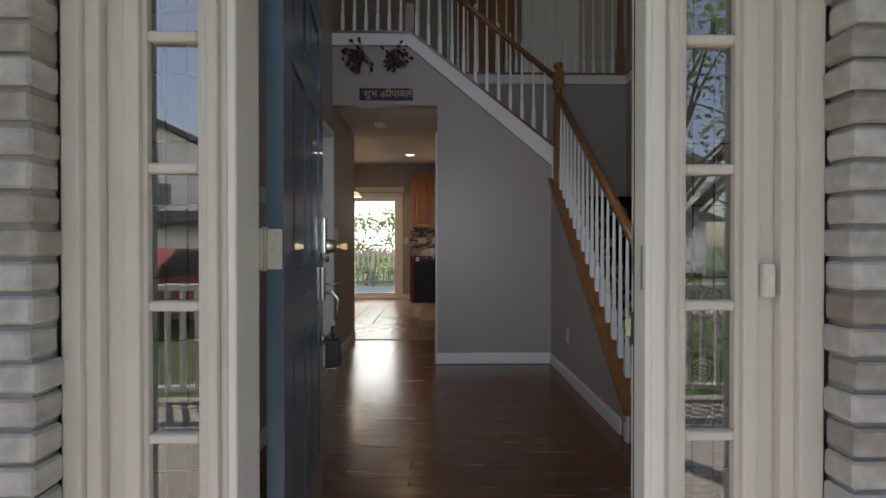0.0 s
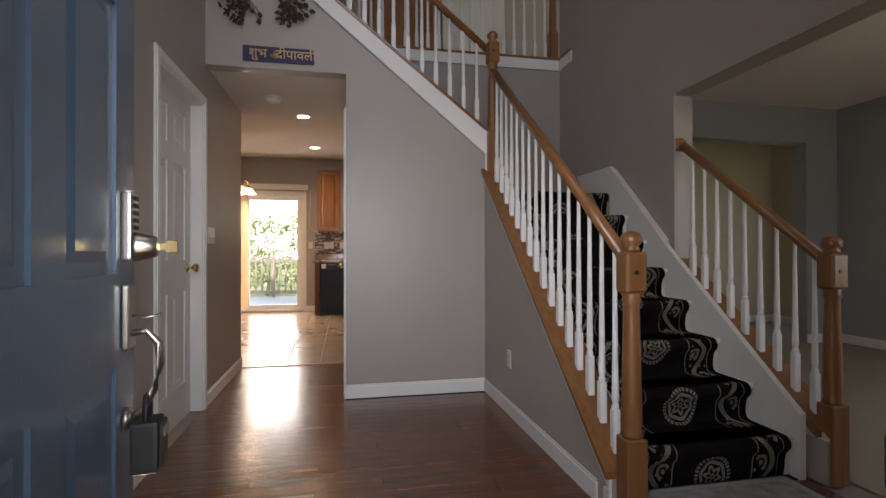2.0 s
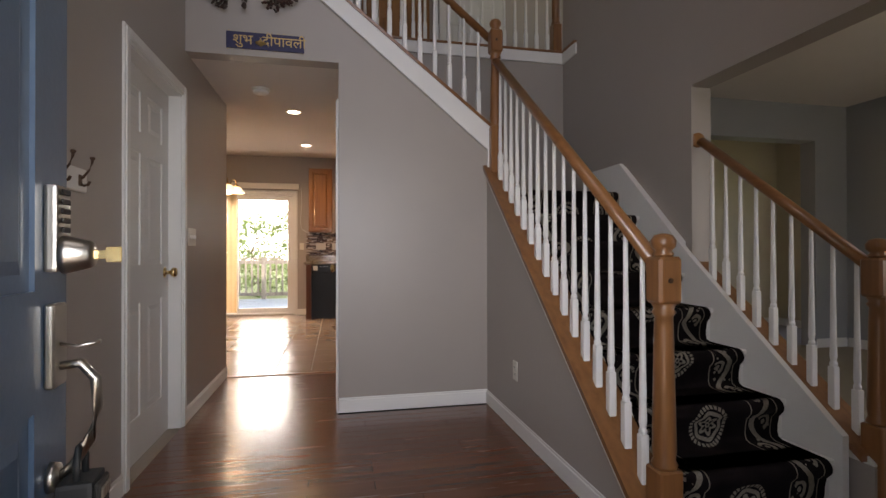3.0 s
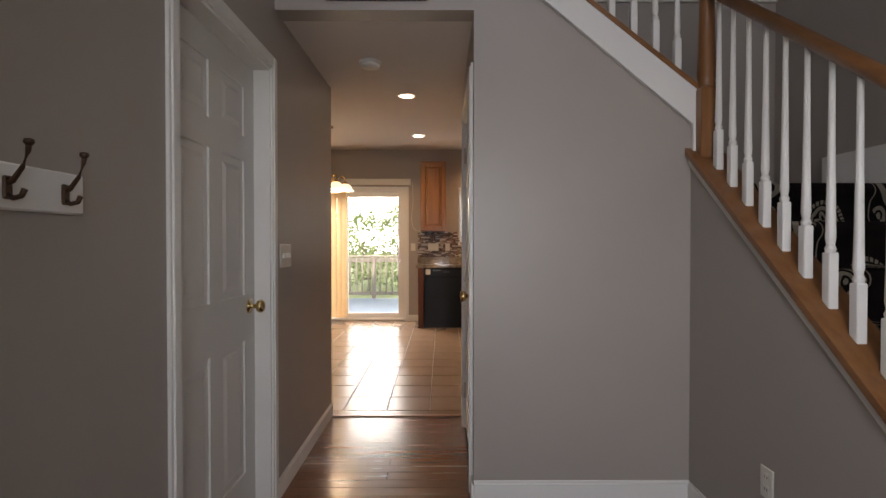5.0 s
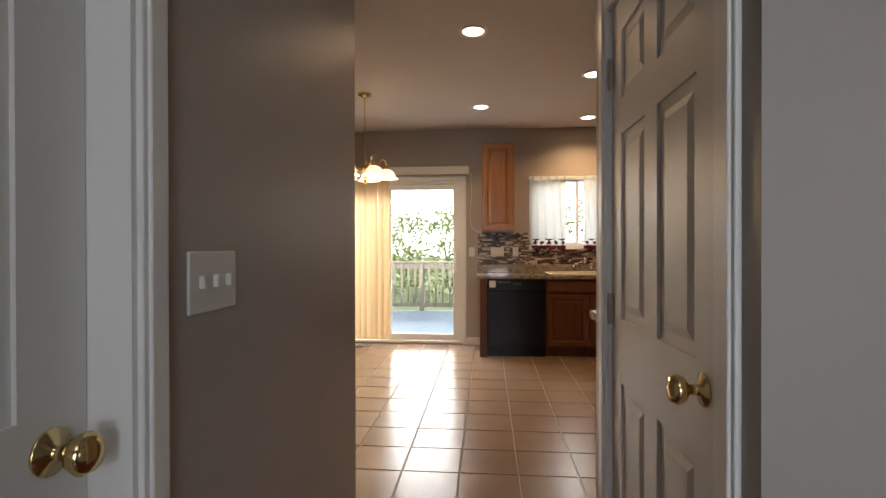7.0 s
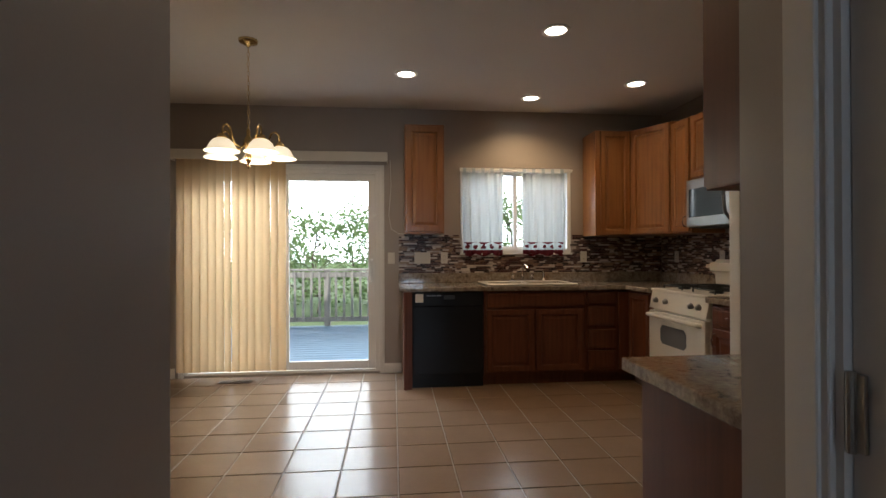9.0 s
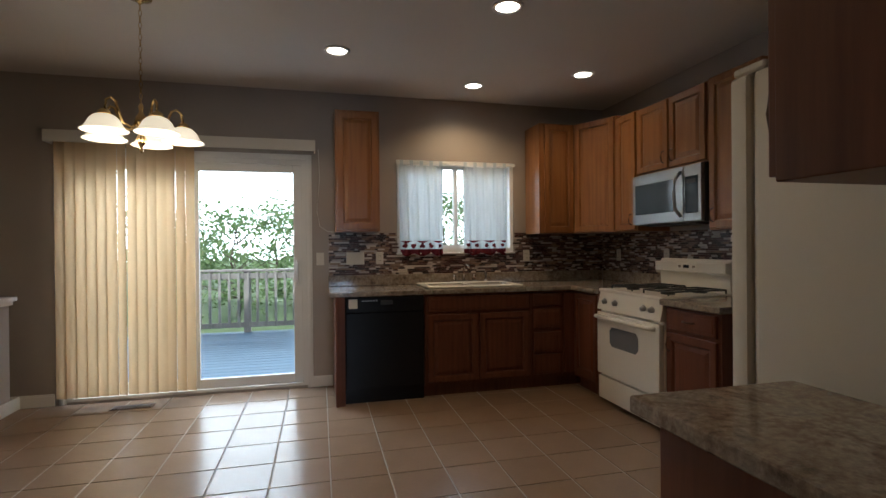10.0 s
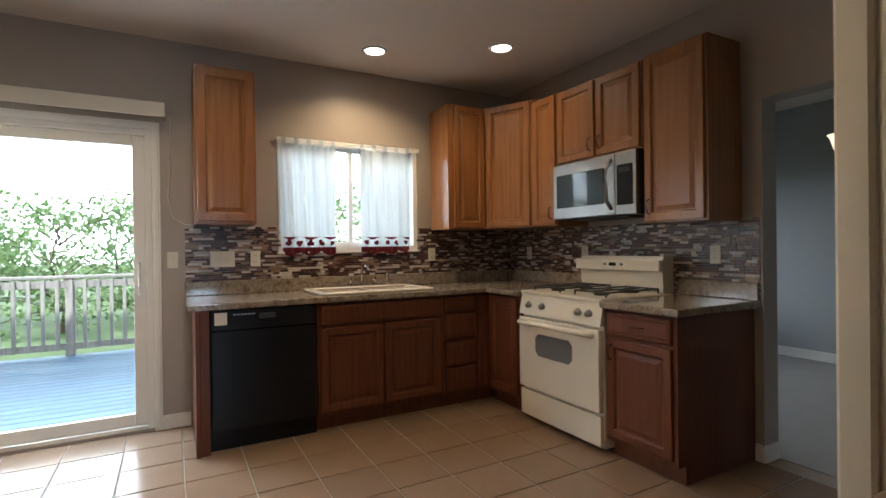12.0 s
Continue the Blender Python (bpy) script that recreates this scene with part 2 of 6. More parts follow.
M = dict(
    wall=paint("wall_paint", (0.36, 0.316, 0.279), 0.42, vary=0.03, fine=180, relief=0.05),
    wall_blue=paint("living_wall_paint", (0.30, 0.31, 0.315), 0.5, vary=0.03, fine=180, relief=0.05),
    beige=paint("dining_wall_paint", (0.50, 0.43, 0.31), 0.55, vary=0.04, fine=180),
    ceil=paint("ceiling_paint", (0.68, 0.63, 0.58), 0.9, vary=0.02, fine=140, relief=0.15),
    white=paint("white_trim_paint", (0.74, 0.72, 0.68), 0.38, vary=0.03),
    door=paint("white_door_paint", (0.66, 0.64, 0.60), 0.4, vary=0.03, relief=0.12),
    ext=paint("cream_exterior_trim", (0.62, 0.58, 0.52), 0.5, vary=0.06, relief=0.15),
    blue=paint("blue_door_paint", (0.046, 0.088, 0.145), 0.33, vary=0.10, relief=0.08, coat=0.3),
    oak=wood("honey_oak", (0.20, 0.078, 0.022), (0.36, 0.16, 0.050), 0.36),
    oak_y=wood("honey_oak_rail", (0.165, 0.064, 0.022), (0.29, 0.125, 0.044), 0.33, axis=1),
    oak_x=wood("honey_oak_cross", (0.165, 0.064, 0.022), (0.29, 0.125, 0.044), 0.33, axis=0),
    oak_post=wood("honey_oak_post", (0.165, 0.064, 0.022), (0.29, 0.125, 0.044), 0.34),
    cherry=wood("cherry_cabinet", (0.085, 0.027, 0.013), (0.16, 0.056, 0.027), 0.45, coat=0.05),
    plank=wood("floor_plank", (0.105, 0.034, 0.015), (0.155, 0.054, 0.023), 0.26, axis=0, per_piece=0.11, coat=0.35),
    tile=pieces("terracotta_tile", [(0.228, 0.153, 0.099), (0.278, 0.189, 0.124), (0.253, 0.170, 0.110)], 0.24, 45, 0.07, 0.02),
    grout=paint("grout", (0.30, 0.25, 0.20), 0.9, vary=0.15),
    mosaic=pieces("mosaic_tile", [(0.03, 0.018, 0.016), (0.22, 0.15, 0.12), (0.075, 0.030, 0.028), (0.46, 0.41, 0.38), (0.04, 0.028, 0.028),
                                  (0.30, 0.20, 0.14), (0.10, 0.06, 0.05), (0.66, 0.60, 0.54), (0.09, 0.04, 0.035)], 0.3, 60, 0.15, 0.03, island=True),
    brick=pieces("painted_brick", [(0.62, 0.60, 0.57), (0.50, 0.46, 0.43), (0.66, 0.65, 0.63), (0.42, 0.36, 0.33), (0.58, 0.55, 0.52)], 0.85, 22, 0.35, 0.6),
    mortar=paint("mortar", (0.36, 0.35, 0.33), 0.95, vary=0.15, relief=0.4),
    granite=granite("laminate_granite"),
    black=paint("black_enamel", (0.008, 0.008, 0.009), 0.24, vary=0.1, relief=0.0),
    appliance=paint("almond_enamel", (0.70, 0.66, 0.57), 0.25, vary=0.02, relief=0.02),
    fridge=paint("almond_textured_enamel", (0.60, 0.56, 0.47), 0.42, vary=0.03, fine=260, relief=0.12),
    steel=paint("brushed_steel", (0.31, 0.305, 0.295), 0.32, 1.0, vary=0.06, fine=150),
    chrome=paint("chrome", (0.72, 0.71, 0.69), 0.12, 1.0, vary=0.03, relief=0.0),
    hinge=paint("painted_hinge_metal", (0.50, 0.49, 0.42), 0.42, 0.35, vary=0.12, relief=0.2),
    nickel=paint("satin_nickel", (0.46, 0.43, 0.38), 0.3, 1.0, vary=0.05),
    brass=paint("brass", (0.72, 0.53, 0.25), 0.16, 1.0, vary=0.06),
    bronze=paint("dark_bronze", (0.10, 0.06, 0.04), 0.35, 0.8),
    iron=paint("cast_iron", (0.014, 0.014, 0.014), 0.5),
    rubber=paint("black_rubber", (0.016, 0.018, 0.019), 0.55),
    darkglass=paint("dark_glass", (0.02, 0.028, 0.034), 0.06, vary=0.05, relief=0.0),
    greyglass=paint("grey_oven_glass", (0.16, 0.165, 0.17), 0.1, vary=0.04, relief=0.0),
    glass=clear("window_glass"),
    sideglass=clear("coated_sidelight_glass", (0.80, 0.84, 0.84), ior=2.3),
    plastic=paint("ivory_plastic", (0.66, 0.63, 0.56), 0.35, vary=0.02),
    slot=paint("dark_slot", (0.03, 0.028, 0.025), 0.6),
    carpet=paint("beige_carpet", (0.34, 0.29, 0.215), 0.97, vary=0.08, fine=240, relief=0.8),
    grey_carpet=paint("grey_carpet", (0.30, 0.285, 0.27), 0.97, vary=0.08, fine=240, relief=0.8),
    runner=runner_cloth("stair_runner_cloth"),
    blind=cloth("vinyl_blind", (0.73, 0.52, 0.29), 0.31, 0.5),
    curtain=cloth("sheer_curtain", (0.58, 0.63, 0.64), 0.24),
    maroon=cloth("maroon_print", (0.16, 0.015, 0.025), 0.35),
    shade=glow("lit_glass_shade", (1.0, 0.80, 0.52), 0.6),
    canlight=glow("can_lamp", (1.0, 0.86, 0.68), 7.0),
    # Grey deck boards; the blue of sky-lit shade is put into their colour.
    deck=wood("blue_tinted_deck_board", (0.055, 0.115, 0.175), (0.115, 0.20, 0.28), 0.6, axis=0, per_piece=0.12, coat=0),
    deckrail=wood("weathered_rail", (0.19, 0.17, 0.15), (0.36, 0.325, 0.285), 0.8, axis=2, per_piece=0.15, coat=0),
    porch=paint("porch_concrete", (0.36, 0.345, 0.32), 0.85, vary=0.15, relief=0.4),
    leaf=pieces("leaves", [(0.14, 0.22, 0.07), (0.19, 0.29, 0.10), (0.25, 0.34, 0.14)], 0.5, 30, 0.2, 0.1, island=True, through_light=0.5),
    bark=paint("bark", (0.09, 0.065, 0.045), 0.95, vary=0.35, fine=25, relief=0.9),
    grass=paint("lawn", (0.085, 0.125, 0.045), 0.95, vary=0.3, scale=1.2, fine=70, relief=0.9),
    asphalt=paint("asphalt", (0.055, 0.055, 0.057), 0.9, vary=0.2, relief=0.4),
    siding=paint("pale_siding", (0.46, 0.47, 0.46), 0.7, vary=0.05),
    roof=paint("roof_shingle", (0.07, 0.068, 0.07), 0.9, vary=0.2, relief=0.6),
    red=paint("red_car_paint", (0.35, 0.015, 0.025), 0.2, vary=0.03, relief=0.0, coat=0.7),
    sign=paint("indigo_sign_board", (0.018, 0.016, 0.065), 0.5, vary=0.15),
    gold=paint("gold_lettering", (0.55, 0.36, 0.14), 0.4, 0.3, vary=0.1),
    dried=pieces("dried_leaves", [(0.035, 0.014, 0.012), (0.07, 0.025, 0.016), (0.05, 0.03, 0.02)], 0.8, 30, 0.2, 0.3, island=True),
    mat=paint("grey_patterned_mat", (0.26, 0.24, 0.225), 0.97, vary=0.5, scale=14, fine=120, relief=0.6),
)

for key, level in (("cherry", 0.25), ("mosaic", 0.3), ("plank", 0.4), ("darkglass", 0.35)):
    M[key].node_tree.nodes["Principled BSDF"].inputs["Specular IOR Level"].default_value = level
M["black"].node_tree.nodes["Principled BSDF"].inputs["Specular IOR Level"].default_value = 0.22

# ---- building helpers ----
ORIGIN = {}


def thing(name, base, label, category, group="", kind="", turn=0.0):
    """A top-level Empty at the thing's base. Its parts are given in world places, or about the base where it is turned."""
    ob = new(name)
    ob.empty_display_size = 0.1
    ob.matrix_world = pose(*base, 0, 0, turn)
    ORIGIN[ob] = Vector((0, 0, 0)) if turn else Vector(base)
    return tagged(ob, label, category, group, kind)


def mesh_of(name, bm, material, smooth=False):
    me = bpy.data.meshes.new(name)
    bm.to_mesh(me)
    bm.free()
    for mt in (material if isinstance(material, (list, tuple)) else [material]):
        me.materials.append(mt)
    if smooth:
        me.shade_smooth()
    return me


def part(name, bm, material, parent, label="", smooth=False):
    """One mesh object under a thing or a part."""
    off = ORIGIN[parent]
    if off.length:
        bmesh.ops.translate(bm, verts=bm.verts, vec=-off)
    ob = new(name, mesh_of(name, bm, material, smooth))
    ob.parent = parent
    ORIGIN[ob] = off
    return tagged(ob, label)


def setting(name, bm, material, label="", category=""):
    ob = new(name, mesh_of(name, bm, material))
    ORIGIN[ob] = Vector((0, 0, 0))
    return tagged(ob, label, category, kind="structure")


def single(name, bm, material, label, category, group="", smooth=False, base=None):
    """A thing that is one mesh."""
    if base:
        bmesh.ops.translate(bm, verts=bm.verts, vec=-Vector(base))
    ob = new(name, mesh_of(name, bm, material, smooth))
    if base:
        ob.location = base
    return tagged(ob, label, category, group)


def box(x0, y0, z0, x1, y1, z1, bevel=0.0, seg=1, bm=None):
    out = bm or bmesh.new()
    b = bmesh.new()
    bmesh.ops.create_cube(b, size=1)
    bmesh.ops.scale(b, vec=(x1 - x0, y1 - y0, z1 - z0), verts=b.verts)
    bmesh.ops.translate(b, vec=((x0 + x1) / 2, (y0 + y1) / 2, (z0 + z1) / 2), verts=b.verts)
    if bevel:
        bmesh.ops.bevel(b, geom=b.edges, offset=bevel, segments=seg, profile=0.7, affect='EDGES', clamp_overlap=True)
    return join(out, b) if bm else b


def join(out, b):
    tmp = bpy.data.meshes.new("tmp")
    b.to_mesh(tmp)
    b.free()
    out.from_mesh(tmp)
    bpy.data.meshes.remove(tmp)
    return out


def boxes(*rows, bevel=0.0):
    bm = bmesh.new()
    for r in rows:
        box(*r, bevel=bevel, bm=bm)
    return bm


def lathe(profile, seg=16, at=(0, 0, 0), bm=None, axis='Z', caps=True):
    """Turned shape from (radius, height) steps."""
    b = bmesh.new()
    rings = []
    for r, h in profile:
        rings.append([b.verts.new((r * math.cos(2 * math.pi * i / seg), r * math.sin(2 * math.pi * i / seg), h)) for i in range(seg)])
    for a, c in zip(rings, rings[1:]):
        for i in range(seg):
            b.faces.new((a[i], a[(i + 1) % seg], c[(i + 1) % seg], c[i]))
    if caps:
        b.faces.new(rings[0][::-1])
        b.faces.new(rings[-1])
    if axis == 'Y':
        bmesh.ops.rotate(b, verts=b.verts, matrix=Matrix.Rotation(radians(-90), 3, 'X'))
    if axis == 'X':
        bmesh.ops.rotate(b, verts=b.verts, matrix=Matrix.Rotation(radians(90), 3, 'Y'))
    bmesh.ops.translate(b, verts=b.verts, vec=at)
    return join(bm, b) if bm else b


def tube(points, r, seg=8, bm=None, flat=1.0):
    """A round bar along a line of points."""
    b = bmesh.new()
    pts = [Vector(p) for p in points]
    rings = []
    for i, p in enumerate(pts):
        d = (pts[min(i + 1, len(pts) - 1)] - pts[max(i - 1, 0)]).normalized()
        up = Vector((0, 0, 1)) if abs(d.z) < 0.95 else Vector((1, 0, 0))
        s = d.cross(up).normalized()
        u = s.cross(d)
        rr = r[i] if isinstance(r, (list, tuple)) else r
        rings.append([b.verts.new(p + s * (rr * math.cos(2 * math.pi * k / seg)) + u * (rr * flat * math.sin(2 * math.pi * k / seg))) for k in range(seg)])
    for a, c in zip(rings, rings[1:]):
        for k in range(seg):
            b.faces.new((a[k], a[(k + 1) % seg], c[(k + 1) % seg], c[k]))
    b.faces.new(rings[0][::-1])
    b.faces.new(rings[-1])
    return join(bm, b) if bm else b


def prism(poly, axis, lo, hi):
    """A flat outline of (a, b) pairs pushed out along one axis from lo to hi: x takes (y, z), y takes (x, z), z takes (x, y)."""
    b = bmesh.new()

    def at(p, d):
        return {'x': (d, p[0], p[1]), 'y': (p[0], d, p[1]), 'z': (p[0], p[1], d)}[axis]
    a = [b.verts.new(at(p, lo)) for p in poly]
    c = [b.verts.new(at(p, hi)) for p in poly]
    b.faces.new(a)
    b.faces.new(c[::-1])
    for i in range(len(poly)):
        b.faces.new((a[i], c[i], c[(i + 1) % len(poly)], a[(i + 1) % len(poly)]))
    bmesh.ops.recalc_face_normals(b, faces=b.faces)
    return b


def wall(name, axis, a, b, lo, hi, z0, z1, holes=(), material=None):
    """A wall with real openings. axis 'x': its faces stand at x=a and x=b and it runs along y; 'y' the other way. holes: (from, to, z0, z1)."""
    cuts = sorted({lo, hi, *[h[0] for h in holes], *[h[1] for h in holes]})
    zs = sorted({z0, z1, *[h[2] for h in holes], *[h[3] for h in holes]})
    bm = bmesh.new()
    for s0, s1 in zip(cuts, cuts[1:]):
        run = None
        for q0, q1 in [*zip(zs, zs[1:]), (None, None)]:
            solid = q0 is not None and not any(h[0] < (s0 + s1) / 2 < h[1] and h[2] < (q0 + q1) / 2 < h[3] for h in holes)
            if solid:
                run = (run[0], q1) if run else (q0, q1)
            elif run:
                if axis == 'x':
                    box(a, s0, run[0], b, s1, run[1], bm=bm)
                else:
                    box(s0, a, run[0], s1, b, run[1], bm=bm)
                run = None
    bmesh.ops.remove_doubles(bm, verts=bm.verts, dist=0.0005)
    bm.verts.index_update()
    seen = {}
    for f in bm.faces:
        seen.setdefault(frozenset(v.index for v in f.verts), []).append(f)
    bmesh.ops.delete(bm, geom=[f for fs in seen.values() if len(fs) > 1 for f in fs], context='FACES_ONLY')
    return setting(name, bm, material or M["wall"])


# ---- large structure ----
FRONT, HALL_Y, KIT_Y, BACK = 1.225, 4.50, 5.66, 9.90
LEFT, KNEE, RIGHT, KRIGHT = -0.94, 1.03, 2.10, 2.30
KCEIL, HCEIL, UP, TOP = 2.69, 2.33, 2.96, 5.40
SLOPE = 0.825

ground = setting("ground", box(-400, -400, -0.6, 400, 400, -0.42), M["grass"], "mown green lawn", "lawn")
setting("subfloor_foyer", box(-1.06, 1.15, -0.3, 2.25, KIT_Y, -0.012), M["grout"])
setting("floor_living", box(2.25, 1.15, -0.3, 6.4, 5.80, 0.0), M["carpet"], "beige carpet", "floor")
setting("floor_dining", box(2.44, 5.80, -0.3, 6.4, 10.2, 0.0), M["grey_carpet"], "grey carpet of the next room", "floor")
setting("subfloor_kitchen", box(-4.2, KIT_Y, -0.3, 2.44, 10.02, -0.006), M["grout"], "sunken grout between the tiles", "floor")
setting("porch_slab", box(-2.6, -1.7, -0.42, 2.6, 1.10, -0.14), M["porch"], "grey concrete porch floor", "porch")

# foyer
wall("wall_foyer_left", 'x', LEFT - 0.12, LEFT, FRONT, KIT_Y + 0.02, 0, TOP, [(3.63, 4.43, 0, 2.03)])
# Upper and living room window holes are unseen additions that admit daylight.
wall("wall_front", 'y', 1.161, FRONT, -1.06, 6.4, -0.42, TOP,
     [(-0.70, 0.70, 0, 2.20), (-0.9, 1.1, 3.5, 5.0), (3.0, 5.0, 0.8, 2.2)])
wall("wall_front_outer", 'y', 1.10, 1.16, -4.2, 6.4, -0.42, 6.2,
     [(-0.86, 0.86, -0.42, 2.30), (-0.9, 1.1, 3.5, 5.0), (3.0, 5.0, 0.8, 2.2)], M["siding"])
wall("wall_stair_right", 'x', RIGHT, RIGHT + 0.15, FRONT, 5.5, 0, TOP, [(FRONT, 3.80, 0, 2.08)])
# the wall under the stairs, cut along the upper flight
setting("wall_understair", prism([(0.0, 0.0), (KNEE + 0.0, 0.0), (KNEE + 0.0, 1.80), (-0.26, 1.80 + SLOPE * 1.29), (-0.26, 2.86), (LEFT, 2.86), (LEFT, HCEIL), (0.0, HCEIL)],
                                 'y', HALL_Y, HALL_Y + 0.12), M["wall"])
setting("wall_knee", prism([(2.69, 0.0), (HALL_Y, 0.0), (HALL_Y, 1.65), (2.69, 1.65 - 0.832 * 1.81)], 'x', KNEE, KNEE + 0.11), M["wall"])
wall("wall_landing_back", 'y', 5.5, 5.62, 0.12, 2.25, 0, 2.86)
wall("wall_hall_right", 'x', 0.0, 0.12, HALL_Y + 0.12, 5.62, 0, KCEIL, [(4.63, 5.44, 0, 2.03)])
setting("ceiling_hall", box(LEFT, HALL_Y + 0.12, HCEIL, 0.0, KIT_Y, 2.60), M["ceil"])
setting("floor_upper", boxes((-1.06, 5.62, 2.70, 6.4, 8.6, UP), (-1.06, 4.62, 2.70, -0.30, 5.62, UP)), M["carpet"])
setting("ceiling_foyer", box(-1.2, 1.16, TOP, 6.4, 8.6, TOP + 0.12), M["ceil"])
wall("wall_upper_back", 'y', 6.9, 7.0, -1.06, 6.4, UP, TOP, [])
wall("wall_upper_left", 'x', LEFT - 0.12, LEFT, KIT_Y, 8.6, 2.82, TOP)
# living room
wall("wall_living_back", 'y', 5.62, 5.80, 2.25, 6.4, 0, KCEIL, [(2.6, 5.17, 0, 2.29)], M["wall_blue"])
wall("wall_living_right", 'x', 5.6, 5.75, FRONT, 5.62, 0, KCEIL, (), M["wall_blue"])
setting("ceiling_living", box(2.25, FRONT, KCEIL, 5.75, 5.80, KCEIL + 0.12), M["ceil"])
wall("wall_beyond", 'y', 7.2, 7.3, 3.2, 6.3, 0, KCEIL, (), M["beige"])
# Hole added out of view so daylight reaches the beige wall.
wall("wall_beyond_right", 'x', 6.3, 6.4, 5.80, 7.3, 0, KCEIL, [(5.85, 6.5, 0.4, 2.2)], M["beige"])
# kitchen
wall("wall_kitchen_front", 'y', 5.51, 5.62, 0.12, 2.30, 0, KCEIL)
wall("wall_kitchen_front_left", 'y', KIT_Y - 0.14, KIT_Y, -4.2, LEFT - 0.12, 0, KCEIL)
setting("wall_kitchen_header", box(LEFT, KIT_Y - 0.10, 2.60, 0.0, KIT_Y, KCEIL), M["wall"])
wall("wall_kitchen_back", 'y', BACK, BACK + 0.14, -4.2, 2.44, 0, KCEIL, [(-2.62, -0.72, 0.02, 2.06), (0.11, 1.29, 1.21, 2.10)])
wall("wall_kitchen_right", 'x', KRIGHT, KRIGHT + 0.14, 5.80, BACK, 0, KCEIL, [(6.35, 7.552, 0, 2.04)])
wall("wall_kitchen_left", 'x', -4.2, -4.06, KIT_Y, BACK, 0, KCEIL)
setting("ceiling_kitchen", box(-4.2, KIT_Y, KCEIL, 2.44, 10.02, KCEIL + 0.12), M["ceil"])
setting("ceiling_dining", box(2.44, 5.80, KCEIL, 6.4, 10.2, KCEIL + 0.12), M["ceil"])
wall("wall_dining_far", 'x', 5.3, 5.45, 7.3, 10.2, 0, KCEIL, (), M["wall_blue"])
# Unseen window hole, added and sized for the daylight it lets in.
wall("wall_dining_back", 'y', 10.04, 10.2, 2.44, 5.45, 0, KCEIL, [(3.3, 4.4, 0.8, 2.1)], M["wall_blue"])
setting("roof", prism([(0.2, 5.3), (5.0, 8.2), (10.6, 5.3), (10.6, 5.6), (5.0, 8.5), (0.2, 5.6)], 'x', -4.8, 7.0), M["roof"])
wall("wall_upper_outer", 'y', 10.0, 10.04, -4.2, 6.4, 2.8, 5.6, (), M["siding"])
setting("porch_roof", box(-2.8, -0.45, 2.62, 2.8, 1.10, 2.80), M["ext"])


def base_run(name, rows):
    """Baseboard with a stepped top: rows of x0, y0, x1, y1 footprints."""
    for i, (x0, y0, x1, y1) in enumerate(rows):
        thin_x = abs(x1 - x0) < abs(y1 - y0)
        bm = box(x0, y0, 0.0, x1, y1, 0.085, 0.003)
        cx, cy = (0.004, 0.0) if thin_x else (0.0, 0.004)
        box(x0 + cx, y0 + cy, 0.083, x1 - cx, y1 - cy, 0.10, 0.003, bm=bm)
        setting(name, bm, M["white"], "white painted baseboard", "baseboard")


base_run("baseboard", [
    (LEFT, FRONT, LEFT + 0.014, 3.56), (LEFT, 4.49, LEFT + 0.014, KIT_Y + 0.0), (0.0, HALL_Y - 0.014, KNEE, HALL_Y),
    (KNEE - 0.014, 2.80, KNEE, HALL_Y - 0.014), (-0.014, HALL_Y - 0.014, 0.0, 4.55), (-0.014, 5.52, 0.0, 5.62),
    (-0.70, BACK - 0.014, -0.50, BACK), (-4.06, BACK - 0.014, -2.70, BACK), (2.25, 5.606, 2.6, 5.62), (5.17, 5.606, 5.586, 5.62), (5.586, 1.3, 5.60, 5.606),
    (KRIGHT - 0.014, 7.554, KRIGHT, 7.598), (KRIGHT - 0.014, 7.540, KRIGHT + 0.14, 7.552), (5.286, 7.3, 5.30, 10.04), (3.2, 7.186, 6.286, 7.2), (6.286, 5.81, 6.3, 7.2)])
setting("threshold", box(LEFT, KIT_Y - 0.03, 0.0, 0.0, KIT_Y + 0.012, 0.008, 0.003), M["oak_x"], "dark wooden threshold strip", "threshold")


def casing(name, axis, face, out, lo, hi, top, w=0.07, material=None, foot=0.0):
    """Moulded casing round an opening; out is the way it stands proud of the face."""
    for k, (a, b, z0, z1) in enumerate([(lo - w, lo, foot, top + w), (hi, hi + w, foot, top + w), (lo, hi, top, top + w)]):
        bm = bmesh.new()
        for inset, depth in ((0.0, 0.012), (0.012, 0.018)):
            aa, bb = (a + inset, b - inset) if k < 2 else (a, b)
            q0, q1 = (z0, z1 - (inset if k < 2 else 0)) if k < 2 else (z0 + inset, z1 - inset)
            f0, f1 = sorted((face, face + out * depth))
            if axis == 'x':
                box(f0, aa, q0, f1, bb, q1, 0.002, bm=bm)
            else:
                box(aa, f0, q0, bb, f1, q1, 0.002, bm=bm)
        setting(name, bm, material or M["white"], "white painted door casing", "trim")


casing("trim", 'x', LEFT, 1, 3.63, 4.43, 2.03, 0.062)
casing("trim", 'x', 0.0, -1, 4.63, 5.44, 2.03, 0.075)
setting("jamb", boxes((LEFT - 0.12, 3.63, 0, LEFT + 0.002, 3.642, 2.03), (LEFT - 0.12, 4.418, 0, LEFT + 0.002, 4.43, 2.03), (LEFT - 0.12, 3.642, 2.018, LEFT + 0.002, 4.418, 2.03)), M["white"])
setting("jamb", boxes((-0.002, 4.63, 0, 0.12, 4.642, 2.03), (-0.002, 5.428, 0, 0.12, 5.44, 2.03), (-0.002, 4.642, 2.018, 0.12, 5.428, 2.03)), M["white"])
